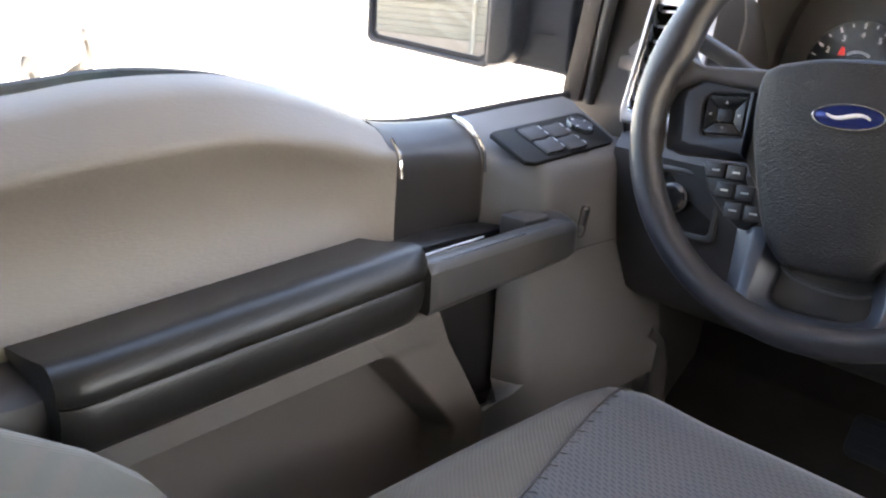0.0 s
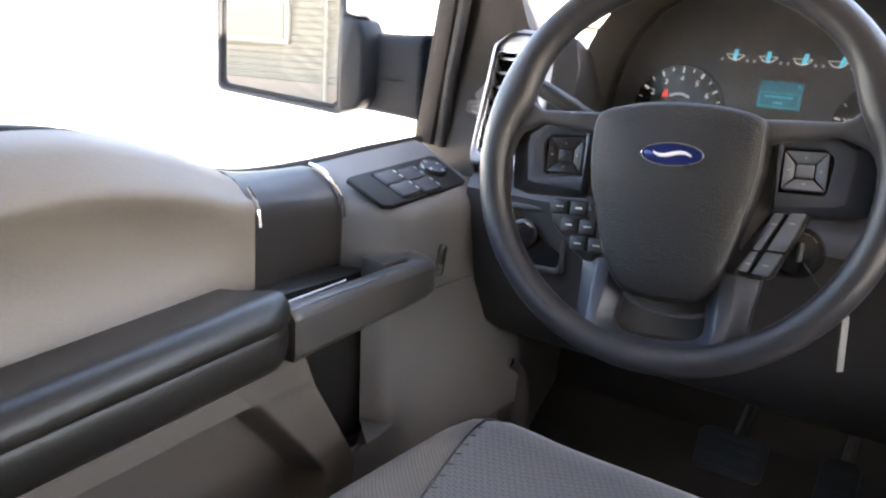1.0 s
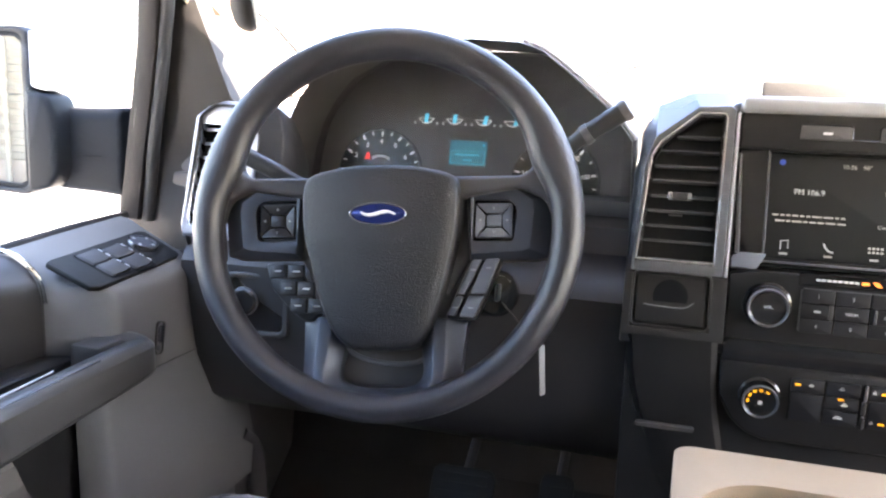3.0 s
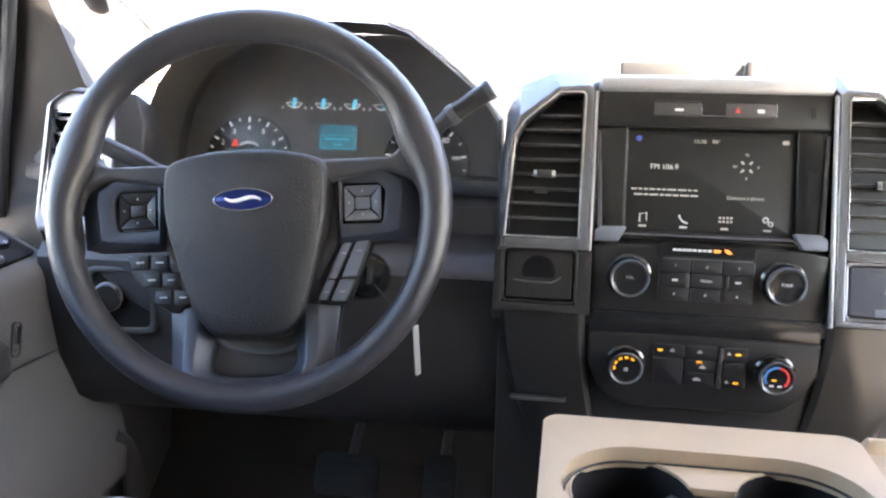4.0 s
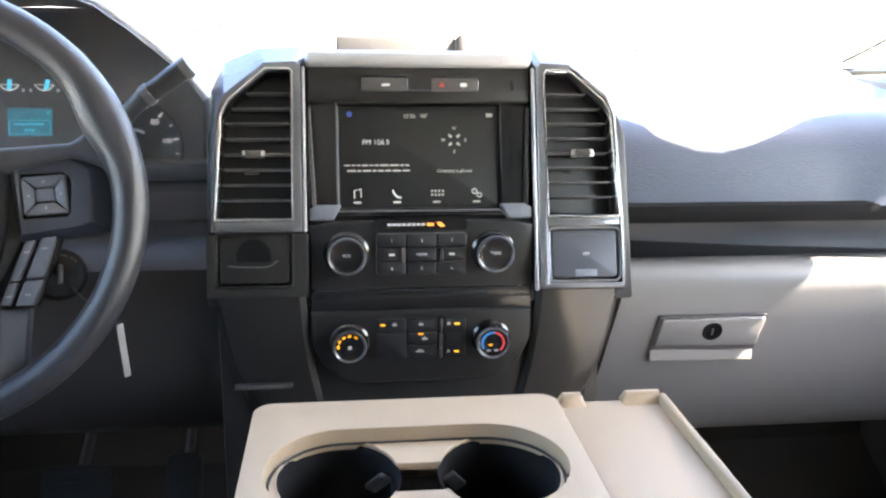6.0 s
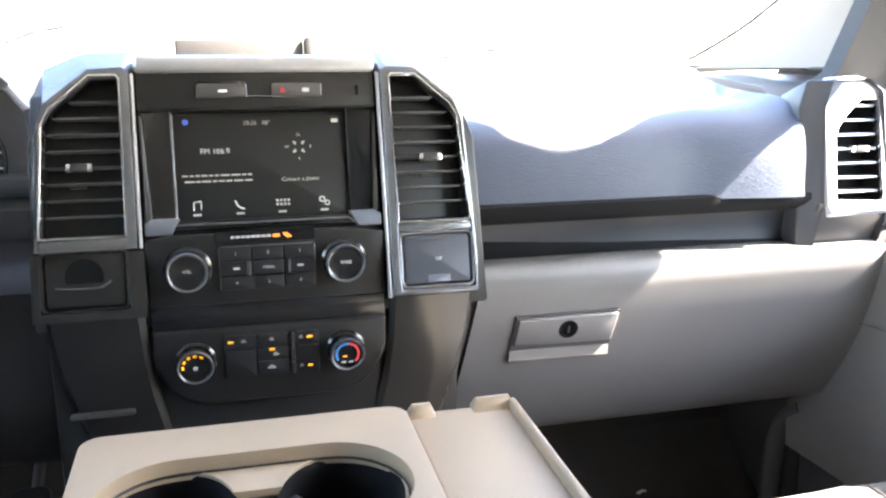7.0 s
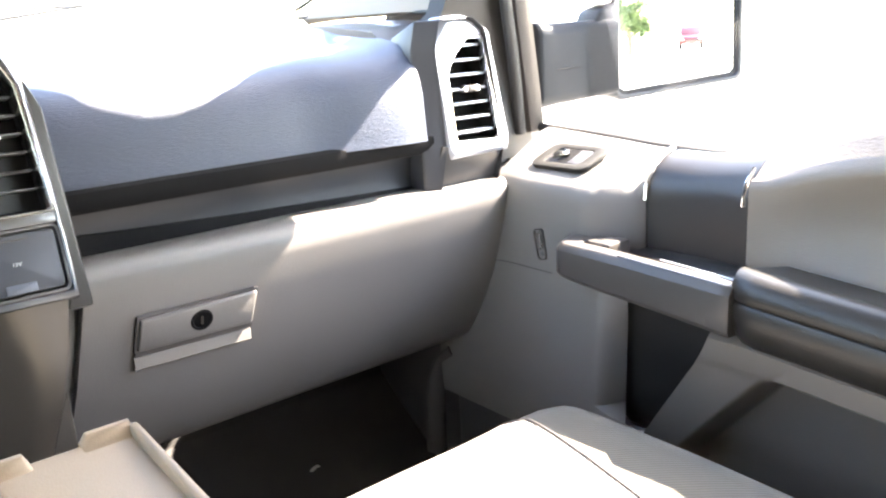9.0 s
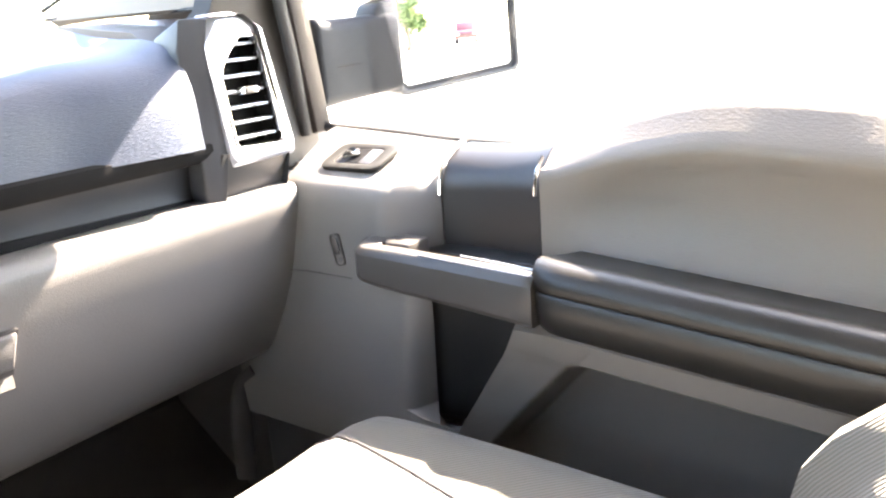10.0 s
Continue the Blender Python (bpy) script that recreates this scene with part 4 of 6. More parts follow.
        sp = part("side_spoke", slab(mir([(0.062, 0.038), (0.141, 0.0345), (0.167, 0.024), (0.174, 0.012), (0.1685, -0.0345), (0.155, -0.0385), (0.088, -0.0385), (0.066, -0.075), (0.055, -0.05)]), -0.010, 0.004, HM, 0.003), SOFTBLACK, t, "black side spoke")
        part("rim_web", slab(web, 0.002, 0.024, HM, 0.009, 4), WEB, sp, "grained web joining spoke and rim")
        o = mir([(0.0835, 0.037), (0.141, 0.0345), (0.1655, 0.0255), (0.1725, 0.0125), (0.1675, -0.0350), (0.152, -0.0375), (0.088, -0.0375)])
        f = mir([(0.088, 0.0335), (0.136, 0.0315), (0.151, 0.0215), (0.1525, 0.0105), (0.148, -0.0265), (0.140, -0.0295), (0.0905, -0.033)])
        i = mir([(0.0925, 0.0228), (0.128, 0.0218), (0.1345, 0.0165), (0.136, 0.010), (0.1328, -0.0165), (0.130, -0.0200), (0.0915, -0.0192)])
        part("spoke_bezel", finish(bands(HM, (o, -0.004), (o, 0.006), (f, 0.0165), (i, 0.0155), (i, 0.006)), 0.0012, 2, 20), SPOKE, sp, "satin grey bevelled bezel")
        part("control_well", slab(mir([(0.089, 0.0255), (0.137, 0.0245), (0.137, -0.022), (0.089, -0.022)]), 0.002, 0.0085, HM), GLOSSBLACK, sp)
        cu, cv = 0.1125, 0.0015
        mat = BUTTONBLACK if s < 0 else BUTTON
        a, b, c, d, g = 0.0182, 0.0172, 0.0082, 0.0066, 0.0006
        quads = (((-a + g, b), (a - g, b), (c - g, d + g), (-c + g, d + g)), ((-a + g, -b), (-c + g, -d - g), (c - g, -d - g), (a - g, -b)),
                 ((-a, -b + g), (-a, b - g), (-c - g, d - g), (-c - g, -d + g)), ((a, b - g), (a, -b + g), (c + g, -d + g), (c + g, d - g)), ((-c + g, -d + g), (c - g, -d + g), (c - g, d - g), (-c + g, d - g)))
        for k, q in enumerate(quads):
            bm = slab([(s * cu + x, cv + y) for x, y in q], 0.007, 0.0135, HM)
            inv = HM.inverted()
            for v in bm.verts:
                w = inv @ v.co
                if k < 4 and w.z > 0.01:
                    far = max(abs(w.x - s * cu) / a, abs(w.y - cv) / b)
                    w.z += 0.0035 * (far - 0.45)
                    v.co = HM @ w
            part("control_button", finish(bm, 0.0008, 2), mat, sp, "grey thumb button" if s > 0 else "black thumb button")
        for du, dv in ((0, 0.0120), (0, -0.0120), (-0.0135, 0), (0.0135, 0)):
            tri = [(0.0016, 0.0), (-0.0010, 0.0014), (-0.0010, -0.0014)]
            ang = math.atan2(dv, du)
            part("arrow_mark", slab([(s * cu + du + math.cos(ang) * x - math.sin(ang) * y, cv + dv + math.sin(ang) * x + math.cos(ang) * y) for x, y in tri], 0.0140, 0.0158, HM), MARK if s < 0 else BUTTONPRINT, sp)
        # lower button column
        if s < 0:
            cl = part("button_column", slab([(-0.1268, -0.0425), (-0.0930, -0.0415), (-0.0645, -0.0930), (-0.072, -0.1015), (-0.0827, -0.1014), (-0.096, -0.092), (-0.1185, -0.0680)], -0.006, 0.008, HM, 0.003), BUTTONBLACK, t, "black cruise control buttons")
            for r in range(3):
                for c in range(2):
                    u, v = -0.1115 + 0.0115 * r + 0.0195 * c, -0.0500 - 0.0178 * r - 0.0005 * c
                    part("cruise_button", slab(rounded(u - 0.0088, v - 0.0075, u + 0.0088, v + 0.0075, 0.002), 0.006, 0.0105, HM, 0.0014), BUTTONBLACK, cl)
                    part("mark_bar", slab(rounded(u - 0.0038, v - 0.0008, u + 0.0038, v + 0.0008, 0.0006), 0.0105, 0.0108, HM), MARK, cl)
        else:
            cl = part("button_column", slab([(0.123, -0.0355), (0.0905, -0.037), (0.0640, -0.0935), (0.067, -0.0975), (0.093, -0.0985), (0.097, -0.0950)], -0.006, 0.006, HM, 0.003), BUTTONBLACK, t, "grey audio and call buttons")
            for q, mu, mv in (([(0.0920, -0.0376), (0.1010, -0.0376), (0.0839, -0.0722), (0.0766, -0.0722)], 0.0925, -0.048), ([(0.1050, -0.0366), (0.1186, -0.0360), (0.1047, -0.0715), (0.0892, -0.0715)], 0.1075, -0.046),
                              ([(0.0752, -0.0745), (0.0828, -0.0745), (0.0745, -0.0938), (0.0658, -0.0932)], 0.0745, -0.086), ([(0.0880, -0.0740), (0.1033, -0.0740), (0.0929, -0.0955), (0.0785, -0.0948)], 0.0900, -0.086)):
                part("audio_button", slab(q, 0.004, 0.0115, HM, 0.0018), BUTTON, cl)
                part("mark_bar", slab(rounded(mu - 0.0026, mv - 0.0007, mu + 0.0026, mv + 0.0007, 0.0005), 0.0115, 0.0118, HM), BUTTONPRINT, cl)
    # lower spokes and the bow between them: one bevelled U of changing width
    stations = (((0.036, -0.094), (0.052, -0.096), (0.066, -0.097), (0.086, -0.098), 0.008), ((0.040, -0.128), (0.0535, -0.128), (0.066, -0.128), (0.0825, -0.128), 0.016), ((0.043, -0.150), (0.0550, -0.152), (0.0655, -0.155), (0.080, -0.157), 0.024),
                ((0.040, -0.1600), (0.0510, -0.1640), (0.0630, -0.1690), (0.074, -0.174), 0.030), ((0.030, -0.1650), (0.0380, -0.1700), (0.0470, -0.1765), (0.055, -0.183), 0.033), ((0.015, -0.1675), (0.0180, -0.1730), (0.0220, -0.1810), (0.024, -0.188), 0.035), ((0.0, -0.1680), (0.0, -0.1740), (0.0, -0.1822), (0.0, -0.1892), 0.0355))
    secs = []
    fine = []
    for col in range(4):
        fine.append(spline([(*st[col], st[4]) for st in stations], 4))
    rows = [[f[k] for f in fine] for k in range(len(fine[0]))]
    rows += [[Vector((-p.x, p.y, p.z)) for p in r] for r in rows[-2::-1]]
    for a, b, c, d in rows:
        w = b.z
        secs.append([HM @ Vector(q) for q in ((a.x, a.y, w - 0.034), (a.x, a.y, w - 0.016), (b.x, b.y, w), (c.x, c.y, w), (d.x, d.y, w - 0.013), (d.x, d.y, w - 0.034))])
    part("lower_spoke", finish(loft(secs, closed=True), 0.0012, 2, 24), SPOKE, t, "satin grey lower spokes and bow")
    part("lower_web", slab([(-0.056, -0.10), (0.056, -0.10), (0.060, -0.130), (0.055, -0.158), (0.03, -0.166), (-0.03, -0.166), (-0.055, -0.158), (-0.060, -0.130)], -0.022, -0.014, HM, 0.002), SOFTBLACK, t)
    lip = [HM @ Vector((u, v, -0.006)) for u, v in ((-0.048, -0.118), (-0.030, -0.135), (0.0, -0.1425), (0.030, -0.142), (0.050, -0.132))]
    part("hub_lip", tube(spline(lip, 5), 0.0026, 8), DARKSILVER, t)
    return t


steering_wheel()


def steering_column():
    t = thing("steering_column", "black steering column cover with ignition lock behind the wheel", "steering column")
    secs = []
    for w, a, b in ((-0.02, 0.055, 0.055), (-0.03, 0.068, 0.066), (-0.10, 0.072, 0.070), (-0.20, 0.076, 0.075)):
        secs.append([WM @ Vector((x * a / 0.06, y * b / 0.06 - 0.02, w)) for x, y in rounded(-0.06, -0.06, 0.06, 0.06, 0.03)])
    part("column_cover", loft(secs, closed=True), SOFTBLACK, t)
    im = Matrix.Translation((-0.347, 0.80, 0.862)) @ Matrix.Rotation(radians(75), 4, "X") @ Matrix.Rotation(radians(20), 4, "Y")
    ig = part("ignition_lock", lathe(((0.0, 0.02), (0.012, 0.02), (0.021, 0.018), (0.024, 0.012), (0.025, -0.06)), im, 28), GLOSSBLACK, t, "black ignition lock")
    part("key", box((0, 0.0, 0.026), (0.005, 0.018, 0.014), im, 0.002), SOFTBLACK, ig, "black-headed key")
    for a in (-40, -10, 20):
        part("mark_bar", slab(rounded(-0.003, 0.0165, 0.003, 0.018, 0.0006), 0.0182, 0.0187, im @ Matrix.Rotation(radians(a), 4, "Z")), MARK, ig)
    # gear lever to the right
    lev = [(-0.345, 0.930, 0.925), (-0.322, 0.895, 0.955), (-0.302, 0.876, 0.995), (-0.2805, 0.871, 1.0195), (-0.256, 0.870, 1.0370), (-0.2335, 0.870, 1.0525)]
    gl = part("gear_lever", tube(spline(lev, 5), [0.0065] * 8 + [0.0075] * 3 + [0.0088] * 5 + [0.0098] * 5 + [0.0105] * 5, 16), LEVER, t, "dark satin column gear lever")
    lm = look((-0.2335, 0.870, 1.0525), (-0.256, 0.870, 1.0370))
    part("lever_cap", lathe(((0.0112, -0.004), (0.0118, 0.001), (0.0108, 0.0045), (0.007, 0.0062), (0.0, 0.0066)), lm, 28), LEVERCAP, gl, "grey end cap of the gear lever")
    part("lever_collar", lathe(((0.0100, -0.050), (0.0112, -0.050), (0.0112, -0.042), (0.0100, -0.042)), lm, 28), LEVERCAP, gl)
    for k in range(3):
        part("mark_bar", box((-0.003 * (k % 2), 0.0106, -0.014 - 0.008 * k), (0.0032, 0.0012, 0.0026), lm, 0.0004), LEVERCAP, gl)
    ts = [(-0.53, 0.875, 0.932), (-0.575, 0.855, 0.947), (-0.615, 0.845, 0.966), (-0.655, 0.840, 0.984)]
    tl = part("turn_stalk", tube(spline(ts, 5), [0.007] * 5 + [0.0085] * 5 + [0.0100] * 6, 14), LEVER, t, "black indicator stalk")
    for k in range(3):
        p = Vector((-0.62, 0.855, 0.968)).lerp(Vector((-0.668, 0.85, 0.988)), 0.2 + 0.3 * k) + Vector((0.003, -0.0135, 0.003))
        part("mark_bar", box(p, (0.006, 0.0012, 0.005), None, 0.0004), MARK, tl)
    return t


steering_column()
def light_switch():
    t = thing("light_switch", "grey bezel with round black headlight switch on the dash", "switch")
    m = pose(-0.668, 0.884, 0.797, 84, 0, 8)
    part("bezel", ring(rounded(-0.042, -0.040, 0.042, 0.040, 0.010), rounded(-0.035, -0.033, 0.035, 0.033, 0.007), -0.01, 0.006, m, 0.002), SMOKE, t)
    part("face", slab(rounded(-0.036, -0.034, 0.036, 0.034, 0.007), -0.01, 0.001, m), GLOSSBLACK, t)
    k = part("knob", lathe(((0.0165, 0.0), (0.0165, 0.010), (0.014, 0.013), (0.0, 0.013)), at(m, -0.014, 0.004, 0.001), 28), GLOSSBLACK, t)
    part("knob_ring", lathe(((0.0168, 0.006), (0.0180, 0.007), (0.0180, 0.009), (0.0168, 0.010)), at(m, -0.014, 0.004, 0.001), 28), DARKSILVER, k, "satin ring")
    return t


light_switch()
tag = thing("key_tag", "white paper tag hanging from the ignition key", "tag")
part("paper", box((0, 0, 0), (0.0075, 0.0012, 0.054), pose(-0.2915, 0.79, 0.789, 0, -5, 50), 0.0005), material("white_paper", (0.15, 0.147, 0.145), 0.7, vary=0.05), tag)
part("string", tube([(-0.335, 0.782, 0.858), (-0.315, 0.785, 0.835), (-0.2945, 0.79, 0.816)], 0.0008, 6), SOFTBLACK, tag)


# ---- instrument cluster ----
def cluster():
    t = thing("instrument_cluster", "black instrument panel with lit dials and cyan message display", "instruments")
    m = pose(-0.455, 1.05, 0.99, 78)
    part("cluster_face", slab([(-0.236, -0.11), (0.24, -0.11), (0.24, 0.05), (0.12, 0.134), (-0.14, 0.134), (-0.20, 0.10), (-0.236, 0.04)], -0.01, 0.0, m), CLUSTERBLACK, t)
    for cx, cy, r, names, a0, a1, red in ((-0.114, -0.034, 0.059, ["0", "1", "2", "3", "4", "5", "6", "7"], 208, 3, True), (0.125, -0.033, 0.057, ["0", "20", "40", "60", "80", "100", "120"], 207, -27, False)):
        d = part("dial", lathe(((0.0, 0.0015), (r * 0.95, 0.0015), (r * 0.97, 0.005), (r, 0.005), (r * 1.02, 0.0)), at(m, cx, cy, 0.0), 64), GLOSSBLACK, t, "round black dial")
        part("dial_ring", ring(oval(cx, cy, r, r, 64), oval(cx, cy, r * 0.975, r * 0.975, 64), 0.004, 0.0058, m), DIALRING, d)
        for k, w in enumerate(names):
            a = radians(a0 + (a1 - a0) * k / (len(names) - 1))
            text(w, 0.0098 if len(w) < 3 else 0.0080, at(m, cx + 0.70 * r * math.cos(a), cy + 0.70 * r * math.sin(a), 0.003), TICK, d, "numeral")
        ticks = 2 * (len(names) - 1)
        for k in range(ticks + 1):
            a = a0 + (a1 - a0) * k / ticks
            l, h = (0.83, 0.0011) if k % 2 == 0 else (0.87, 0.0006)
            part("tick", slab([(r * l, -h), (r * 0.94, -h), (r * 0.94, h), (r * l, h)], 0.002, 0.003, at(m, cx, cy) @ pose(0, 0, 0, 0, 0, a)), TICK, d)
        arc = [(0.0235, a) for a in steps(125, 55, 9)] + [(0.0205, a) for a in steps(55, 125, 9)]
        part("label_bar", slab([(cx + q * math.cos(radians(a)), cy + q * math.sin(radians(a))) for q, a in arc], 0.002, 0.003, m), PALE, d)
        if red:
            part("warning_lamp", slab([(cx - 0.0235, cy + 0.0165), (cx - 0.0150, cy + 0.0165), (cx - 0.0170, cy + 0.0255), (cx - 0.0205, cy + 0.0265)], 0.002, 0.003, m), RED, d, "red warning lamp")
        part("needle", slab([(-0.004, -0.0016), (r * 0.8, -0.0006), (r * 0.8, 0.0006), (-0.004, 0.0016)], 0.005, 0.0065, at(m, cx, cy) @ pose(0, 0, 0, 0, 0, a0)), NEEDLE, d, "dim red needle")
    lens = part("instrument_lens", slab([(-0.215, -0.095), (0.21, -0.095), (0.21, 0.05), (0.105, 0.122), (-0.125, 0.122), (-0.185, 0.085), (-0.215, 0.03)], 0.022, 0.024, m), LENS, t, "clear cover over the instruments")
    lens.visible_shadow = False
    lcd = part("message_display", slab(rounded(-0.0172, -0.0182, 0.0322, 0.0140, 0.001), 0.0, 0.003, m), CYANDIM, t, "dim cyan message display")
    part("display_box", ring(rounded(-0.0155, -0.0165, 0.0305, 0.0005, 0.001), rounded(-0.0149, -0.0159, 0.0299, -0.0001, 0.001), 0.003, 0.0034, m), CYANMID, lcd)
    for v, w in ((-0.0045, 0.017), (-0.0115, 0.006)):
        x = 0.0075 - w
        while x < 0.0075 + w - 0.001:
            part("text_bar", slab(rounded(x, v - 0.0013, x + 0.0032, v + 0.0013, 0.0005), 0.003, 0.0034, m), CYANMID, lcd)
            x += 0.0042
    part("text_bar", slab(rounded(0.0270, 0.0075, 0.0295, 0.0105, 0.0005), 0.003, 0.0034, m), CYANMID, lcd)
    for k in range(4):
        cx, cy, lean = -0.0545 + 0.0394 * k, 0.0385, 0.0035 * (k == 2) + 0.006 * (k == 3)
        g = part("small_gauge", ring([(cx - 0.0115, cy + 0.0035), (cx - 0.006, cy - 0.0022), (cx, cy - 0.0038), (cx + 0.006, cy - 0.0022), (cx + 0.0115, cy + 0.0035)], [(cx - 0.0108, cy + 0.0042), (cx - 0.0057, cy - 0.0008), (cx, cy - 0.0023), (cx + 0.0057, cy - 0.0008), (cx + 0.0108, cy + 0.0042)], 0.001, 0.002, m), TICK, t, "small lit gauge")
        for s in (-1, 1):
            part("end_mark", slab(rounded(cx + s * 0.0155 - 0.0015, cy - 0.0045, cx + s * 0.0155 + 0.0015, cy - 0.0008, 0.0005), 0.001, 0.002, m), PALE, g)
        part("pointer", slab([(cx - 0.0026 + lean * 0.6, cy - 0.002), (cx + 0.0026 + lean * 0.6, cy - 0.002), (cx + 0.0032 + lean, cy + 0.0098), (cx - 0.0016 + lean, cy + 0.0098)], 0.002, 0.0026, m), CYAN, g, "cyan pointer")
    return t


cluster()


# ---- air vents ----
def vent(parent, m, outer, rows, width=0.0045, depth=0.03, slat_mat=SOFTBLACK, slat=0.0020, tilt=2, knob=None):
    """A bright framed vent with level slats at the heights rows, ending at the outline outer, and a slider at knob."""
    inner = inset(outer, width)
    mid = inset(outer, width * 0.45)
    v = part("vent", bands(m, (outer, -0.004), (outer, 0.0045), (mid, 0.0062), (inner, 0.0030), (inner, -0.006)), CHROME, parent, "bright rim round the vent")
    part("vent_box", loft([[m @ Vector((a, b, w)) for a, b in inner] for w in (0.0, -depth, -depth - 0.001)], closed=True, caps=False), VENTDARK, v)
    part("vent_back", slab(inner, -depth - 0.003, -depth, m), VENTDARK, v)
    for y in rows:
        xs = []
        for i in range(len(inner)):
            (a, b), (c, d) = inner[i], inner[(i + 1) % len(inner)]
            if (b - y) * (d - y) < 0:
                xs.append(a + (c - a) * (y - b) / (d - b))
        if len(xs) >= 2 and max(xs) - min(xs) > 0.01:
            x0, x1 = min(xs) + 0.001, max(xs) - 0.001
            sm = m @ Matrix.Translation(((x0 + x1) / 2, y, -0.010)) @ Matrix.Rotation(radians(tilt), 4, "X")
            part("slat", box((0, 0, 0), (x1 - x0, slat, 0.018), sm, slat * 0.4, 2), slat_mat, v)
    if knob:
        km = at(m, *knob)
        k = part("vent_knob", finish(slab(rounded(-0.0125, -0.0042, 0.0125, 0.0042, 0.002), -0.008, 0.007, km), 0.0018), CHROME, v, "chrome vent slider")
        part("slider_grip", finish(slab(rounded(-0.0080, -0.0040, 0.0080, 0.0040, 0.0015), 0.004, 0.0082, km), 0.0012), SMOKE, v)
        part("slider_stem", slab(rounded(-0.010, -0.0190, 0.004, -0.0175, 0.0006), -0.010, 0.001, km), SMOKE, v)
    return v


# ---- centre stack ----
UP = pose(0, 0.866, 0.90, 76.2)
LOW = pose(0, 0.856, 0.80, 90)


def stack():
    t = thing("center_stack", "dark centre stack with touchscreen, vents, radio and climate controls", "console")
    part("stack_core", slab([(-0.222, -0.09), (0.232, -0.09), (0.228, 0.09), (0.21, 0.14), (0.165, 0.176), (-0.165, 0.176), (-0.21, 0.14), (-0.222, 0.09)], -0.09, -0.012, UP, 0.004), STACKBLACK, t)
    part("stack_base", slab([(-0.215, -0.35), (0.20, -0.35), (0.20, 0.06), (-0.215, 0.06)], -0.10, -0.012, LOW, 0.004), STACKBLACK, t)
    # satin arches either side, bevelled all round
    for s in (-1, 1):
        mir = lambda o: [(s * u, v) for u, v in o]
        skirt = mir([(0.1185, -0.080), (0.1185, 0.170), (0.1225, 0.1835), (0.1670, 0.1815), (0.2015, 0.156 + (0.010 if s < 0 else 0)), (0.2150, 0.128 + (0.008 if s < 0 else 0)), (0.2195, 0.03), (0.2205, -0.03), (0.2205, -0.080)])
        face = mir([(0.1238, -0.077), (0.1238, 0.1570), (0.1285, 0.1620), (0.1600, 0.1605), (0.2010, 0.1275), (0.2082, 0.106), (0.2130, 0.03), (0.2150, -0.03), (0.2150, -0.077)])
        inner = mir([(0.1325, -0.0715), (0.1310, 0.1500), (0.1335, 0.1550), (0.1595, 0.1550), (0.1965, 0.123), (0.2052, 0.107), (0.2100, 0.03), (0.2120, -0.03), (0.2125, -0.0715)])
        if s < 0:
            skirt, face, inner = ([(u, max(v, low)) for u, v in o] for o, low in ((skirt, -0.0150), (face, -0.0130), (inner, -0.0110)))
            quad = lambda u0, u1, v0, v1: [(-u0, v0), (-u1, v0), (-u1, v1), (-u0, v1)]
            # Left arch's foot is black in place of gunmetal, imitating its shade.
            part("shaded_arch_foot", ring(quad(0.1185, 0.2200, -0.080, -0.0152), quad(0.1325, 0.2122, -0.0712, -0.0160), -0.05, 0.0095, UP, 0.0025), STACKBLACK, t, "foot of the left arch, blackened for the shade on it")
        arch = part("arch_trim", finish(bands(UP, (skirt, -0.05), (skirt, -0.010), (face, 0.012), (inner, 0.012), (inner, -0.004)), 0.0016, 3, 20), ARCH, t, "satin gunmetal arch round the vent")
        part("arch_gap", tube([at(UP, u, v, -0.013).translation for u, v in skirt[1:]], 0.0014, 6), RUBBER, arch, "dark gap round the arch")
        part("arch_bar", slab(mir([(0.131, -0.002), (0.2115, -0.002), (0.2120, -0.0115), (0.131, -0.0115)]), -0.004, 0.0105, UP, 0.002), ARCH, arch)
        # Pale strip imitates the highlight down the arch's inner bevel.
        part("arch_glint", slab(mir([(0.1192, -0.079 if s > 0 else -0.013), (0.1222, -0.079 if s > 0 else -0.013), (0.1222, 0.156), (0.1192, 0.158)]), 0.002, 0.0105, UP, 0.0014), PALETRIM, arch, "pale strip standing in for the arch edge's highlight")
        vo = mir([(0.1330, -0.0010), (0.1318, 0.1505), (0.1345, 0.1542), (0.1590, 0.1542), (0.1955, 0.1222), (0.2042, 0.1062), (0.2092, 0.03), (0.2110, -0.0010)])
        part("vent_ring", ring(inset(vo, -0.0011), inset(vo, 0.0008), 0.004, 0.0134, UP, 0.0004), CHROME, arch, "bright ring round the vent")
        vent(t, at(UP, 0, 0, 0.004), vo, [0.0204 + 0.0158 * k for k in range(8)], width=0.0032, slat_mat=DARKSILVER, knob=(s * 0.172, 0.0665))
    # hard buttons above the screen
    part("upper_bezel", slab([(-0.117, 0.122), (0.117, 0.122), (0.117, 0.160), (-0.117, 0.160)], -0.02, 0.004, UP, 0.002), STACKBLACK, t, "black panel above the screen")
    # Pale material imitates the daylight falling on the brow's top.
    part("brow", slab([(-0.119, 0.158), (0.119, 0.158), (0.119, 0.176), (-0.119, 0.176)], -0.06, 0.010, UP, 0.006, 3), PALETRIM, t, "brow over the screen, paled for the light on it")
    for u0, u1 in ((-0.0615, -0.0125), (0.0120, 0.0620)):
        hb = part("hazard_switch", slab(rounded(u0, 0.133, u1, 0.147, 0.002), 0.002, 0.0062, UP, 0.0012), SOFTBLACK, t, "row of black switches")
        o = [(u0, 0.1345), (u0, 0.1455), (u0 + 0.003, 0.1482), (u1 - 0.003, 0.1482), (u1, 0.1455), (u1, 0.1340)]
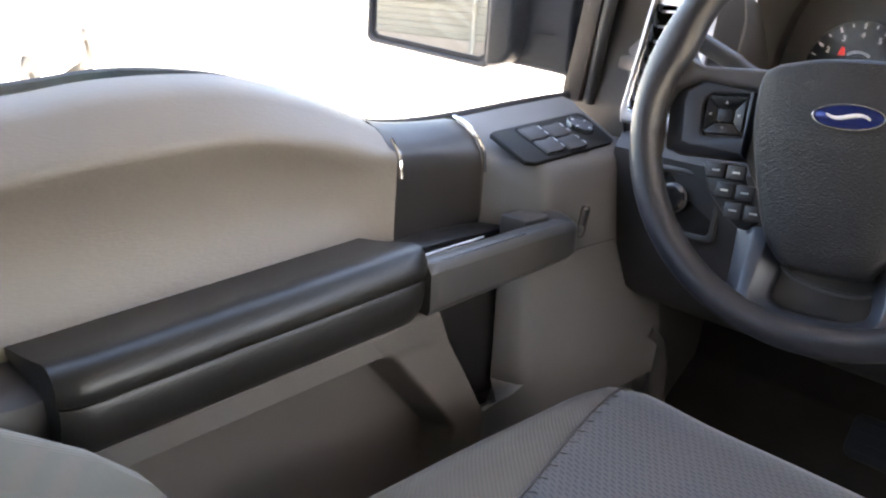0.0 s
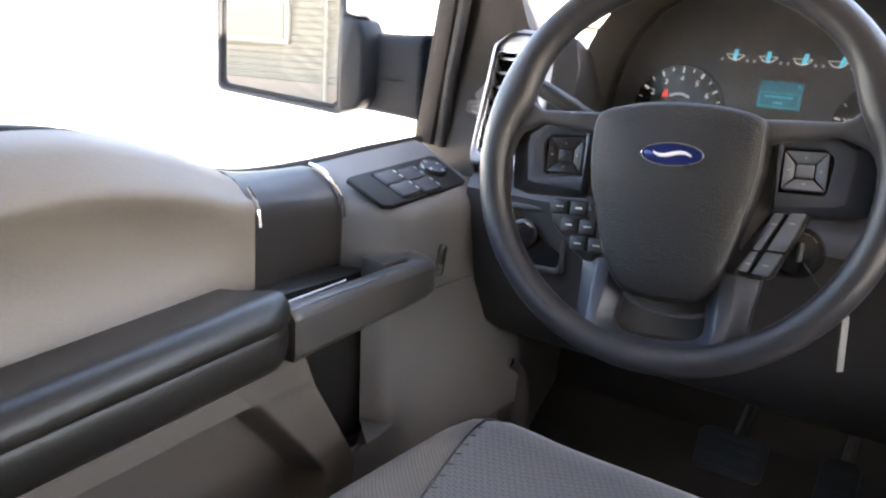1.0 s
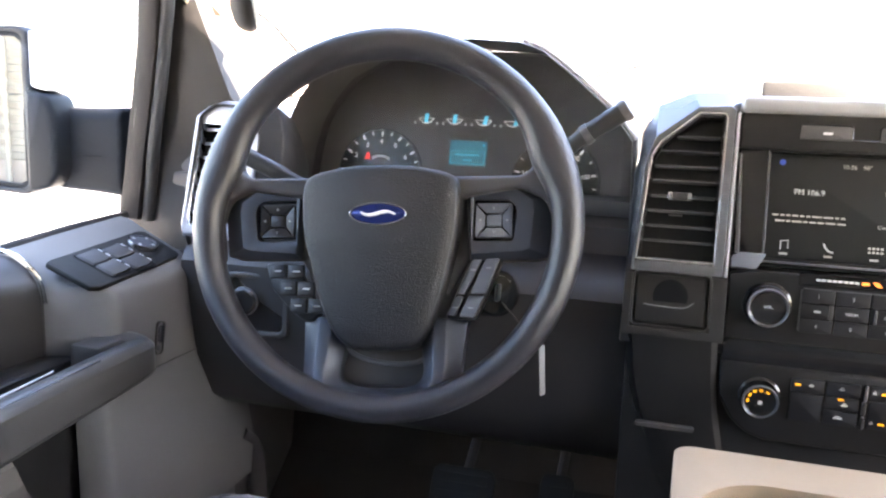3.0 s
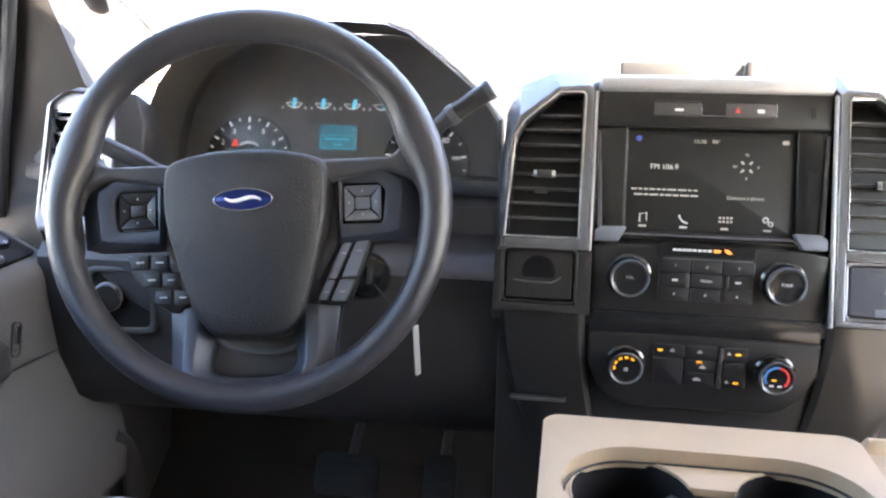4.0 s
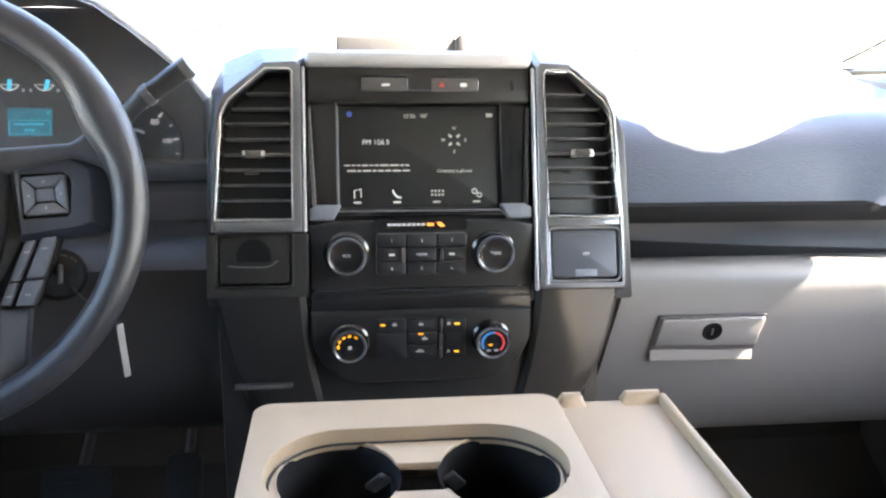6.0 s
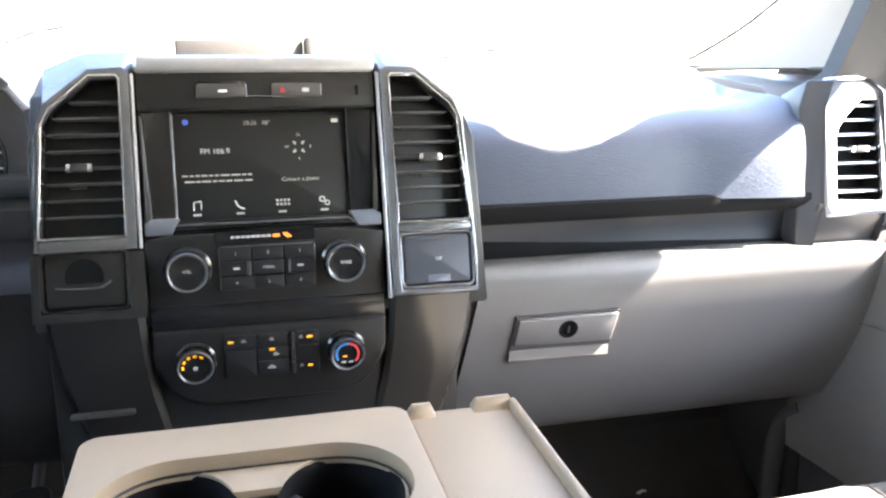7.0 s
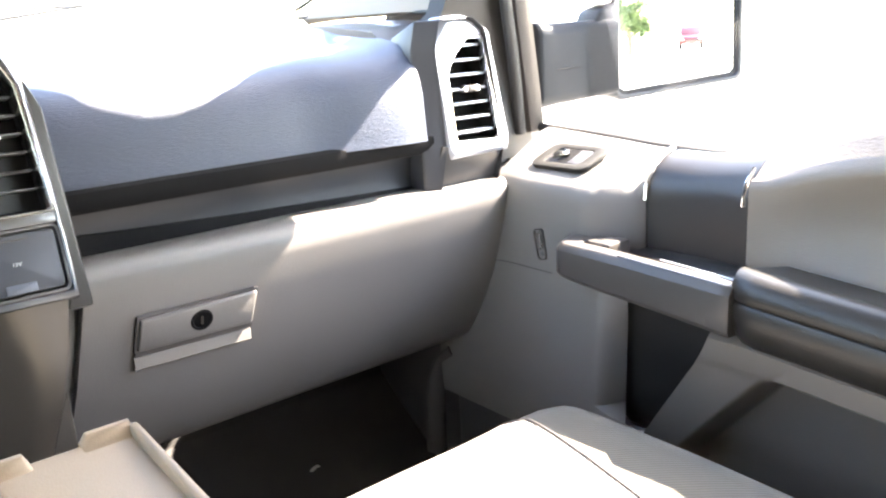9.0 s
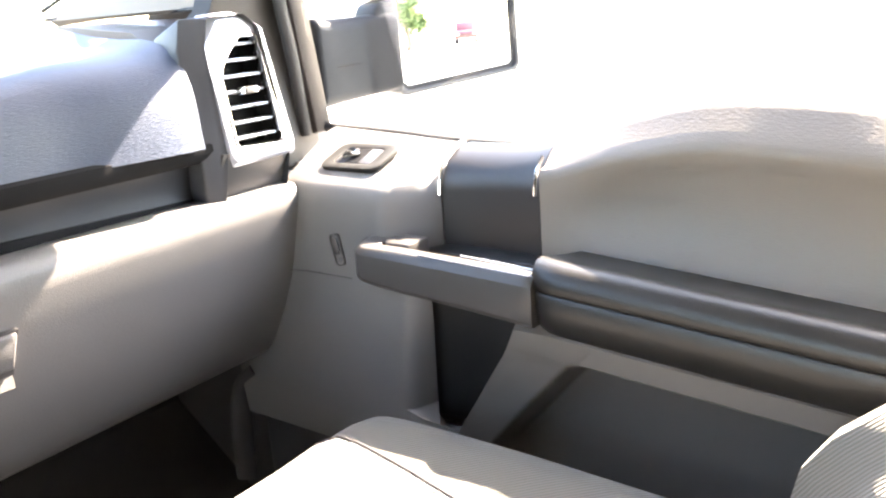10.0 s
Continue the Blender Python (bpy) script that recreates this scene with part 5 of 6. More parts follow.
        part("switch_line", tube([at(UP, a, b, 0.0055).translation for a, b in o], 0.0007, 6), SILVER, hb)
    part("switch_line", tube([at(UP, a, b, 0.0055).translation for a, b in ((-0.0125, 0.1335), (0.0120, 0.1335))], 0.0007, 6), SILVER, t)
    part("hazard_mark", slab([(0.0205, 0.1375), (0.0265, 0.1375), (0.0235, 0.1430)], 0.0062, 0.0066, UP), HAZARD, t, "red warning triangle")
    part("mark_bar", slab(rounded(0.043, 0.1375, 0.050, 0.1415, 0.001), 0.0062, 0.0066, UP), PALE, t)
    part("mark_bar", slab(rounded(-0.040, 0.138, -0.031, 0.1405, 0.001), 0.0062, 0.0066, UP), PALE, t)
    part("alarm_lens", slab(rounded(0.0975, 0.134, 0.1005, 0.144, 0.001), 0.004, 0.0055, UP), GLOSSBLACK, t)
    # screen set back in its housing
    scr = part("touchscreen", slab(rounded(-0.0855, 0.0120, 0.0845, 0.1185, 0.002), -0.02, -0.008, UP, 0.001), SCREENGLASS, t, "dark lit touchscreen with radio page")
    part("screen_panel", ring([(-0.117, 0.002), (0.117, 0.002), (0.117, 0.124), (-0.117, 0.124)], [(-0.0875, 0.010), (0.0865, 0.010), (0.0865, 0.1205), (-0.0875, 0.1205)], -0.02, -0.002, UP, 0.0015), GLOSSBLACK, t, "gloss black screen surround")
    for s in (-1, 1):
        # Left post has a paler material than the right, imitating the light there.
        part("screen_post", slab([(s * 0.1095, 0.014), (s * 0.1135, 0.014), (s * 0.1168, 0.1165), (s * 0.1145, 0.1165)], -0.004, 0.003, UP, 0.001), DARKSILVER if s < 0 else SMOKE, t, "narrow satin post beside the screen")
        part("corner_wing", slab([(s * 0.0835, 0.0145), (s * 0.1085, 0.0145), (s * 0.1165, 0.010), (s * 0.1165, -0.0014), (s * 0.0925, -0.0020)], -0.006, 0.006, UP, 0.0015), WING, t, "satin wing below the screen")
    part("screen_edge", tube([at(UP, -0.0865, v, -0.0010).translation for v in (0.014, 0.119)], 0.0008, 6), SILVER, scr)
    part("lower_lip", tube([at(UP, u, v, 0.004).translation for u, v in ((-0.1, -0.001), (-0.0865, 0.0075), (0.083, 0.0075), (0.093, -0.001))], 0.0011, 6), DARKSILVER, t)
    S = at(UP, 0, 0, -0.0077)
    text("FM 106.9", 0.0078, at(S, -0.0465, 0.0810), PALE, scr)
    text("10:36   98°", 0.0062, at(S, -0.0040, 0.1090), DIMTEXT, scr)
    text("Connect a phone", 0.0054, at(S, 0.0370, 0.0504), DIMTEXT, scr)
    for u, v, w in ((-0.0440, 0.0568, 0.036), (-0.0440, 0.0510, 0.033)):
        x = u - w
        random.seed(int(w * 1000))
        while x < u + w - 0.004:
            l = random.choice((0.004, 0.006, 0.009))
            part("text_bar", slab(rounded(x, v - 0.0008, min(x + l, u + w), v + 0.0008, 0.0003), 0, 0.0003, S), DIMTEXT, scr)
            x += l + 0.0016
    for w, du, dv in (("N", 0, 0.0125), ("S", 0, -0.0125), ("E", 0.012, 0), ("W", -0.012, 0)):
        text(w, 0.0048, at(S, 0.0372 + du, 0.0835 + dv), DIMTEXT, scr)
    for k in range(4):
        a = radians(45 + 90 * k)
        part("compass_mark", slab([(0.0372 + r * math.cos(a + d), 0.0835 + r * math.sin(a + d)) for r, d in ((0.0045, -0.35), (0.0085, -0.08), (0.0085, 0.08), (0.0045, 0.35))], 0, 0.0003, S), DIMTEXT, scr)
    part("status_dot", slab(oval(-0.074, 0.111, 0.003, 0.003, 12), 0, 0.0003, S), BLUEDOT, scr)
    part("status_mark", slab(rounded(0.072, 0.108, 0.079, 0.112, 0.001), 0, 0.0003, S), DIMTEXT, scr)
    for u, kind in ((-0.067, 0), (-0.025, 1), (0.017, 2), (0.060, 3)):
        if kind == 0:
            part("note_icon", tube([at(S, u - 0.003, 0.0215, 0.0003).translation, at(S, u - 0.003, 0.030, 0.0003).translation, at(S, u + 0.004, 0.0315, 0.0003).translation, at(S, u + 0.004, 0.023, 0.0003).translation], 0.0005, 6), PALE, scr)
        elif kind == 1:
            part("phone_icon", tube(spline([at(S, u + a, 0.0265 + b, 0.0003).translation for a, b in ((-0.0045, 0.004), (-0.003, 0.0), (0.0005, -0.0035), (0.0045, -0.0045))], 4), 0.0009, 6), PALE, scr)
        elif kind == 2:
            for i in range(4):
                for j in range(2):
                    part("grid_icon", slab(rounded(u - 0.006 + 0.0038 * i, 0.024 + 0.004 * j, u - 0.0035 + 0.0038 * i, 0.0262 + 0.004 * j, 0.0005), 0, 0.0003, S), DIMTEXT, scr)
        else:
            for a, b, r in ((-0.002, 0.0285, 0.0032), (0.003, 0.0245, 0.0028)):
                part("gear_icon", ring(oval(u + a, b, r, r, 14), oval(u + a, b, r * 0.6, r * 0.6, 14), 0, 0.0003, S), PALE, scr)
        part("text_bar", slab(rounded(u - 0.004, 0.0165, u + 0.004, 0.0185, 0.0005), 0, 0.0003, S), DIMTEXT, scr)
    # radio
    part("radio_panel", slab([(-0.117, 0.0), (0.117, 0.0), (0.117, 0.094), (0.096, 0.098), (-0.096, 0.098), (-0.117, 0.094)], -0.012, 0.0, at(LOW, 0, 0, 0.0) @ Matrix.Translation((0, 0, 0)), 0.002), STACKBLACK, t, "black radio panel")
    disp = part("status_display", slab(rounded(-0.052, 0.0890, 0.046, 0.1010, 0.001), 0.0, 0.0014, LOW), GLOSSBLACK, t, "airbag status strip")
    for k in range(8):
        part("text_bar", slab(rounded(-0.0365 + 0.0050 * k, 0.0942, -0.0325 + 0.0050 * k, 0.0962, 0.0005), 0.0014, 0.0018, LOW), PALE, disp)
    part("status_lamp", slab(rounded(0.0045, 0.0936, 0.0115, 0.0966, 0.0008), 0.0014, 0.0018, LOW), ORANGE, disp, "orange status lamp")
    part("status_lamp", slab([(0.0140, 0.0975), (0.0190, 0.0975), (0.0235, 0.0930), (0.0190, 0.0925), (0.0165, 0.0945)], 0.0014, 0.0018, LOW), ORANGE, disp, "orange status lamp")

    def knob(u, v, r, label, m=LOW):
        mm = at(m, u, v)
        kb = part("knob", lathe(((r * 1.12, 0.0), (r * 1.12, 0.002), (r, 0.004), (r * 0.97, 0.016), (r * 0.88, 0.0185), (r * 0.80, 0.017), (r * 0.70, 0.0165), (0.0, 0.0165)), mm, 40), GLOSSBLACK, t, label)
        part("knob_ring", lathe(((r * 0.965, 0.0160), (r * 0.90, 0.0194), (r * 0.84, 0.0186), (r * 0.80, 0.0165), (r * 0.90, 0.0150)), mm, 40), DARKSILVER, kb, "satin ring")
        return kb, mm
    for u, w in ((-0.0790, "VOL"), (0.0750, "TUNE")):
        kb, mm = knob(u, 0.0655, 0.0208, "round black radio knob with satin ring")
        text(w, 0.0044, at(mm, 0, 0.001, 0.0168), PALE, kb)
    rb = part("radio_buttons", slab(rounded(-0.0480, 0.0420, 0.0450, 0.0855, 0.004), 0.0, 0.0022, LOW, 0.001), GLOSSBLACK, t, "number buttons of the radio")
    part("button_outline", tube([at(LOW, u, v, 0.0026).translation for u, v in ((-0.0485, 0.0430), (-0.0485, 0.0835), (-0.0460, 0.0860), (0.0430, 0.0860), (0.0455, 0.0835), (0.0455, 0.066))], 0.0007, 6), DARKSILVER, rb)
    for r in range(3):
        for c in range(3):
            u, v = -0.0325 + 0.0315 * c, 0.0788 - 0.0150 * r
            part("radio_button", slab(rounded(u - 0.0150, v - 0.0069, u + 0.0150, v + 0.0069, 0.001), 0.0018, 0.0040, LOW, 0.0006), BUTTONBLACK, rb)
            word = ("1", "2", "3", None, "MEDIA", None, "4", "5", "6")[r * 3 + c]
            if word:
                text(word, 0.0046 if len(word) == 1 else 0.0040, at(LOW, u, v, 0.0042), PALE, rb)
            else:
                part("mark_bar", slab(rounded(u - 0.0030, v - 0.0011, u + 0.0030, v + 0.0011, 0.0005), 0.0040, 0.0043, LOW), PALE, rb)
    for u in (-0.0205, 0.0195):
        part("rocker", slab(rounded(u - 0.0017, 0.0565, u + 0.0017, 0.0715, 0.001), 0.003, 0.0062, LOW, 0.0008), SILVER if u > 0 else SMOKE, rb, "satin rocker")
    # tray and climate panel
    part("tray", box((0, 0.875, 0.815), (0.228, 0.04, 0.028), None, 0.003), SOFTBLACK, t)
    part("tray_gloss", slab([(-0.117, 0.003), (0.117, 0.003), (0.117, 0.028), (-0.117, 0.028)], -0.004, 0.002, LOW, 0.002), GLOSSBLACK, t, "gloss black strip")
    cm = pose(0, 0.857, 0.768, 93)
    cp = part("climate_panel", slab([(-0.118, 0.036), (0.118, 0.036), (0.118, 0.0), (0.104, -0.026), (0.088, -0.040), (0.070, -0.046), (-0.070, -0.046), (-0.088, -0.040), (-0.104, -0.026), (-0.118, 0.0)], -0.02, 0.004, cm, 0.004, 3), STACKBLACK, t, "black climate panel with lit switches")
    for u in (-0.0775, 0.0735):
        kb, mm = knob(u, 0.0030, 0.0185, "round black climate knob", at(cm, 0, 0, 0.004))
        if u < 0:
            for a in (180, 150, 120, 90, 58):
                part("lit_segment", slab(rounded(0.0108, -0.0019, 0.0130, 0.0019, 0.0006), 0.0166, 0.0170, mm @ pose(0, 0, 0, 0, 0, a)), AMBER, kb)
            part("lit_mark", slab(rounded(-0.0020, -0.0030, 0.0020, 0.0008, 0.0008), 0.0166, 0.0170, mm), DIMTEXT, kb)
        else:
            for k in range(12):
                a0, a1 = radians(212 - 21.5 * k), radians(212 - 21.5 * (k + 1))
                q = [(r * math.cos(a), r * math.sin(a)) for r, a in ((0.0104, a0), (0.0128, a0), (0.0128, a1), (0.0104, a1))]
                part("lit_segment", slab(q, 0.0166, 0.0170, mm), BLUELAMP if k < 6 else REDLAMP, kb)
            part("lit_mark", slab(rounded(-0.0050, -0.0032, -0.0005, -0.0012, 0.0008), 0.0166, 0.0170, mm), AMBER, kb)
            for du in (-0.0045, 0.0035):
                part("lit_mark", slab(rounded(du - 0.0022, -0.0095, du + 0.0022, -0.0075, 0.0006), 0.0166, 0.0170, mm), DIMTEXT, kb)
    for u0, u1, v0, v1 in ((-0.049, -0.018, 0.013, 0.027), (-0.016, 0.015, 0.013, 0.027), (0.0235, 0.046, 0.013, 0.027), (-0.016, 0.015, -0.001, 0.0115), (-0.049, -0.018, -0.018, 0.0115), (-0.016, 0.015, -0.018, -0.0025), (0.0235, 0.046, -0.018, 0.0115)):
        part("climate_button", slab(rounded(u0, v0, u1, v1, 0.002), 0.002, 0.0062, cm, 0.001), BUTTONBLACK, cp)
    for u, v in ((-0.0425, 0.0208), (0.0365, 0.0205), (-0.0020, 0.0098), (0.0365, -0.0110)):
        part("switch_lamp", slab(rounded(u - 0.0028, v - 0.0010, u + 0.0028, v + 0.0010, 0.0006), 0.0062, 0.0067, cm), AMBER, cp, "amber switch lamp")
    for u, v, w in ((-0.030, 0.0205, 0.004), (-0.002, 0.0205, 0.004), (0.0275, 0.0205, 0.003), (0.002, 0.004, 0.005), (-0.003, -0.010, 0.007), (0.0275, -0.0110, 0.003)):
        part("mark_bar", slab(rounded(u - w * 0.6, v - 0.0008, u + w * 0.6, v + 0.0008, 0.0005), 0.0062, 0.0065, cm), DIMTEXT, cp)
        part("mark_bar", slab(rounded(u - w * 0.35, v + 0.0014, u + w * 0.35, v + 0.0022, 0.0004), 0.0062, 0.0065, cm), DIMTEXT, cp)
    for v0, v1, mat in ((0.011, 0.028, SILVER), (-0.004, 0.0095, SMOKE), (-0.018, -0.0055, SMOKE)):
        part("rocker", slab(rounded(0.0175, v0, 0.0212, v1, 0.001), 0.003, 0.0088, cm, 0.001), mat, cp, "satin rocker")
    # side cheeks: socket cover to the right, empty blank to the left
    for s in (-1, 1):
        mir = lambda o: [(s * u, v) for u, v in o]
        o = mir(rounded(0.1325, -0.0705, 0.2120, -0.0118, 0.006))
        i = mir(rounded(0.1352, -0.0680, 0.2095, -0.0142, 0.005))
        part("cheek_frame", ring(o, i, -0.01, 0.0098, UP, 0.0008), ARCH if s > 0 else STACKBLACK, t)
        ck = part("socket_cover", slab(mir(rounded(0.1372, -0.0660, 0.2075, -0.0158, 0.004)), -0.012, 0.0095 if s > 0 else 0.0072, UP, 0.002), SOCKETGREY if s > 0 else STACKBLACK, t, "grey cover of the power socket" if s > 0 else "black blank with finger notch")
        if s > 0:
            text("12V", 0.0048, at(UP, 0.1735, -0.041, 0.0098), PALE, ck)
            part("finger_tab", slab(rounded(0.161, -0.0655, 0.185, -0.0575, 0.001), 0.009, 0.0112, UP, 0.001), BUTTON, ck)
            part("hinge", tube([at(UP, u, -0.0205, 0.0097).translation for u in (0.150, 0.186)], 0.0009, 6), SOFTBLACK, ck)
        else:
            part("notch", slab([(-0.173 + 0.0175 * math.cos(radians(a)), -0.0375 + 0.0175 * math.sin(radians(a))) for a in steps(-20, 200, 18)], 0.0, 0.0076, UP), VENTDARK, ck, "dark round finger notch")
            part("notch_lip", tube(spline([at(UP, u, v, 0.0078).translation for u, v in ((-0.199, -0.0470), (-0.190, -0.0480), (-0.165, -0.0488), (-0.156, -0.0470), (-0.149, -0.0420))], 4), 0.0009, 6), SILVER, ck)
    # lower side panels
    for s in (-1, 1):
        secs = []
        for z, x0, x1, y in ((0.832, 0.1225, 0.2175, 0.848), (0.824, 0.1225, 0.2170, 0.8485), (0.78, 0.1200, 0.2118, 0.852), (0.74, 0.1150, 0.2030, 0.856), (0.70, 0.1070, 0.1915, 0.861), (0.66, 0.099, 0.181, 0.866), (0.58, 0.088, 0.165, 0.874), (0.45, 0.075, 0.15, 0.885)):
            secs.append([(s * a, y + d, z) for a, d in ((x0, 0.05), (x0, 0.006), (x0 + 0.006, 0.0), (x0 * 0.4 + x1 * 0.6, -0.004), (x1 - 0.008, 0.003), (x1, 0.014), (x1, 0.06))])
        part("side_panel", loft(secs), SIDEPANEL if s > 0 else STACKBLACK, t, "satin dark side panel" if s > 0 else "black side panel")
    part("release_handle", slab(rounded(-0.198, -0.0045, -0.138, -0.0005, 0.0018), -0.004, 0.005, pose(0, 0.850, 0.728, 88)), SOFTBLACK, t, "black pull under the side panel")
    # tray on top of the dash behind the stack
    dt = part("dash_tray", ring(rounded(-0.100, 0.950, 0.034, 1.03, 0.012), rounded(-0.094, 0.956, 0.028, 1.024, 0.008), 1.050, 1.068, None, 0.002), TRAYGREY, t, "raised grey rim of the dash-top tray")
    part("tray_back", box((-0.012, 1.10, 1.065), (0.153, 0.012, 0.058), None, 0.004), TRAYGREY, dt, "dusty grey back of the tray")
    part("tray_post", box((0.0715, 1.098, 1.066), (0.013, 0.016, 0.062), None, 0.004), SMOKE, dt, "dark post at the tray's end")
    return t


stack()


# ---- vents at the dash ends ----
def end_vent(flip):
    FLIP[0] = flip
    t = thing("side_vent", "satin framed upright air vent at the dash end", "vent", "dash end vents")
    m = pose(-0.725, 0.902, 0.95, 86, 0, 0)
    body = [[(x * k - 0.725 * (1 - k), y, z - (max(0, y - 0.915) * 0.5 if z > 0.95 else 0)) for x, z in ((-0.678 + g, 1.041), (-0.731, 1.042), (-0.752, 1.027), (-0.778, 0.885), (-0.766, 0.836), (-0.668 + g * 0.6, 0.834), (-0.680 + g, 0.886), (-0.672 + g, 0.986), (-0.670 + g, 1.008))] for y, k, g in ((0.893, 0.99, 0.0), (0.896, 1.0, 0.003), (0.9025, 1.0, 0.030), (0.95, 1.0, 0.028), (1.02, 0.98, 0.010))]
    part("vent_housing", finish(loft(body, closed=True, caps=False), 0.003), HOUSING, t, "dark slate vent housing")
    part("vent_foot", finish(loft([[(x, y + d, z) for x, y, z in ((-0.779, 0.893, 0.888), (-0.767, 0.906, 0.835), (-0.662, 0.906, 0.833), (-0.674, 0.893, 0.890))] for d in (0.0, 0.03)], closed=True), 0.002), SMOKE, t, "dark satin foot of the vent housing")
    outer = [(0.0, 0.096), (0.036, 0.0945), (0.058, 0.066), (0.0685, 0.047), (0.053, 0.030), (0.044, -0.068), (0.036, -0.079), (-0.0615, -0.0775), (-0.0645, -0.062), (-0.0425, 0.077), (-0.0235, 0.0895)]
    inner = [(-0.010, 0.0680), (-0.0015, 0.0678), (0.018, 0.050), (0.030, 0.034), (0.0335, 0.022), (0.0285, -0.052), (0.0265, -0.0582), (-0.043, -0.061), (-0.0455, -0.0575), (-0.0305, 0.060), (-0.028, 0.068)]
    if not flip:
        outer = [(u * (0.92 if u < 0 else 1.0), v) for u, v in outer]
    mid = [(a * 0.72 + c * 0.28, b * 0.72 + d * 0.28) for (a, b), (c, d) in zip(outer, inner)]
    part("vent_frame", finish(bands(m, (outer, -0.016), (outer, -0.001), (mid, 0.006), (inner, 0.0045), (inner, -0.008)), 0.0014, 2, 20), VENTSILVER, t, "satin silver vent frame")
    part("vent_ring", ring(inset(inner, -0.0014), inset(inner, 0.0006), -0.006, 0.0062, m, 0.0004), CHROME, t, "bright ring round the vent")
    vent(t, m, inner, [0.0596 - 0.0178 * k for k in range(7)], width=0.0026, slat_mat=VENTSILVER, slat=0.0036, knob=(-0.004, 0.006))
    FLIP[0] = False
    return t


end_vent(False)
end_vent(True)


# ---- console lid with cup holders (folded middle seat) ----
def plate(outer, holes, z, down, hole_down):
    """A flat top with holes; walls drop from the outer edge by down and from the holes by hole_down."""
    bm = bmesh.new()
    loops = []
    for o in (outer, *holes):
        vs = [bm.verts.new((x, y, z)) for x, y in o]
        loops.append((vs, [bm.edges.new((vs[i], vs[(i + 1) % len(vs)])) for i in range(len(vs))]))
    bmesh.ops.triangle_fill(bm, use_beauty=True, use_dissolve=False, edges=[e for _, es in loops for e in es], normal=(0, 0, 1))
    for k, (vs, _) in enumerate(loops):
        d = down if k == 0 else hole_down
        low = [bm.verts.new((v.co.x, v.co.y, z - d)) for v in vs]
        for i in range(len(vs)):
            bm.faces.new((vs[i], vs[(i + 1) % len(vs)], low[(i + 1) % len(vs)], low[i]))
    bmesh.ops.recalc_face_normals(bm, faces=bm.faces)
    return bm


def stadium(x0, x1, y0, y1, n=10):
    r = (y1 - y0) / 2
    cy = (y0 + y1) / 2
    return [(x1 - r + r * math.cos(radians(-90 + 180 * k / n)), cy + r * math.sin(radians(-90 + 180 * k / n))) for k in range(n + 1)] + \
           [(x0 + r + r * math.cos(radians(90 + 180 * k / n)), cy + r * math.sin(radians(90 + 180 * k / n))) for k in range(n + 1)]


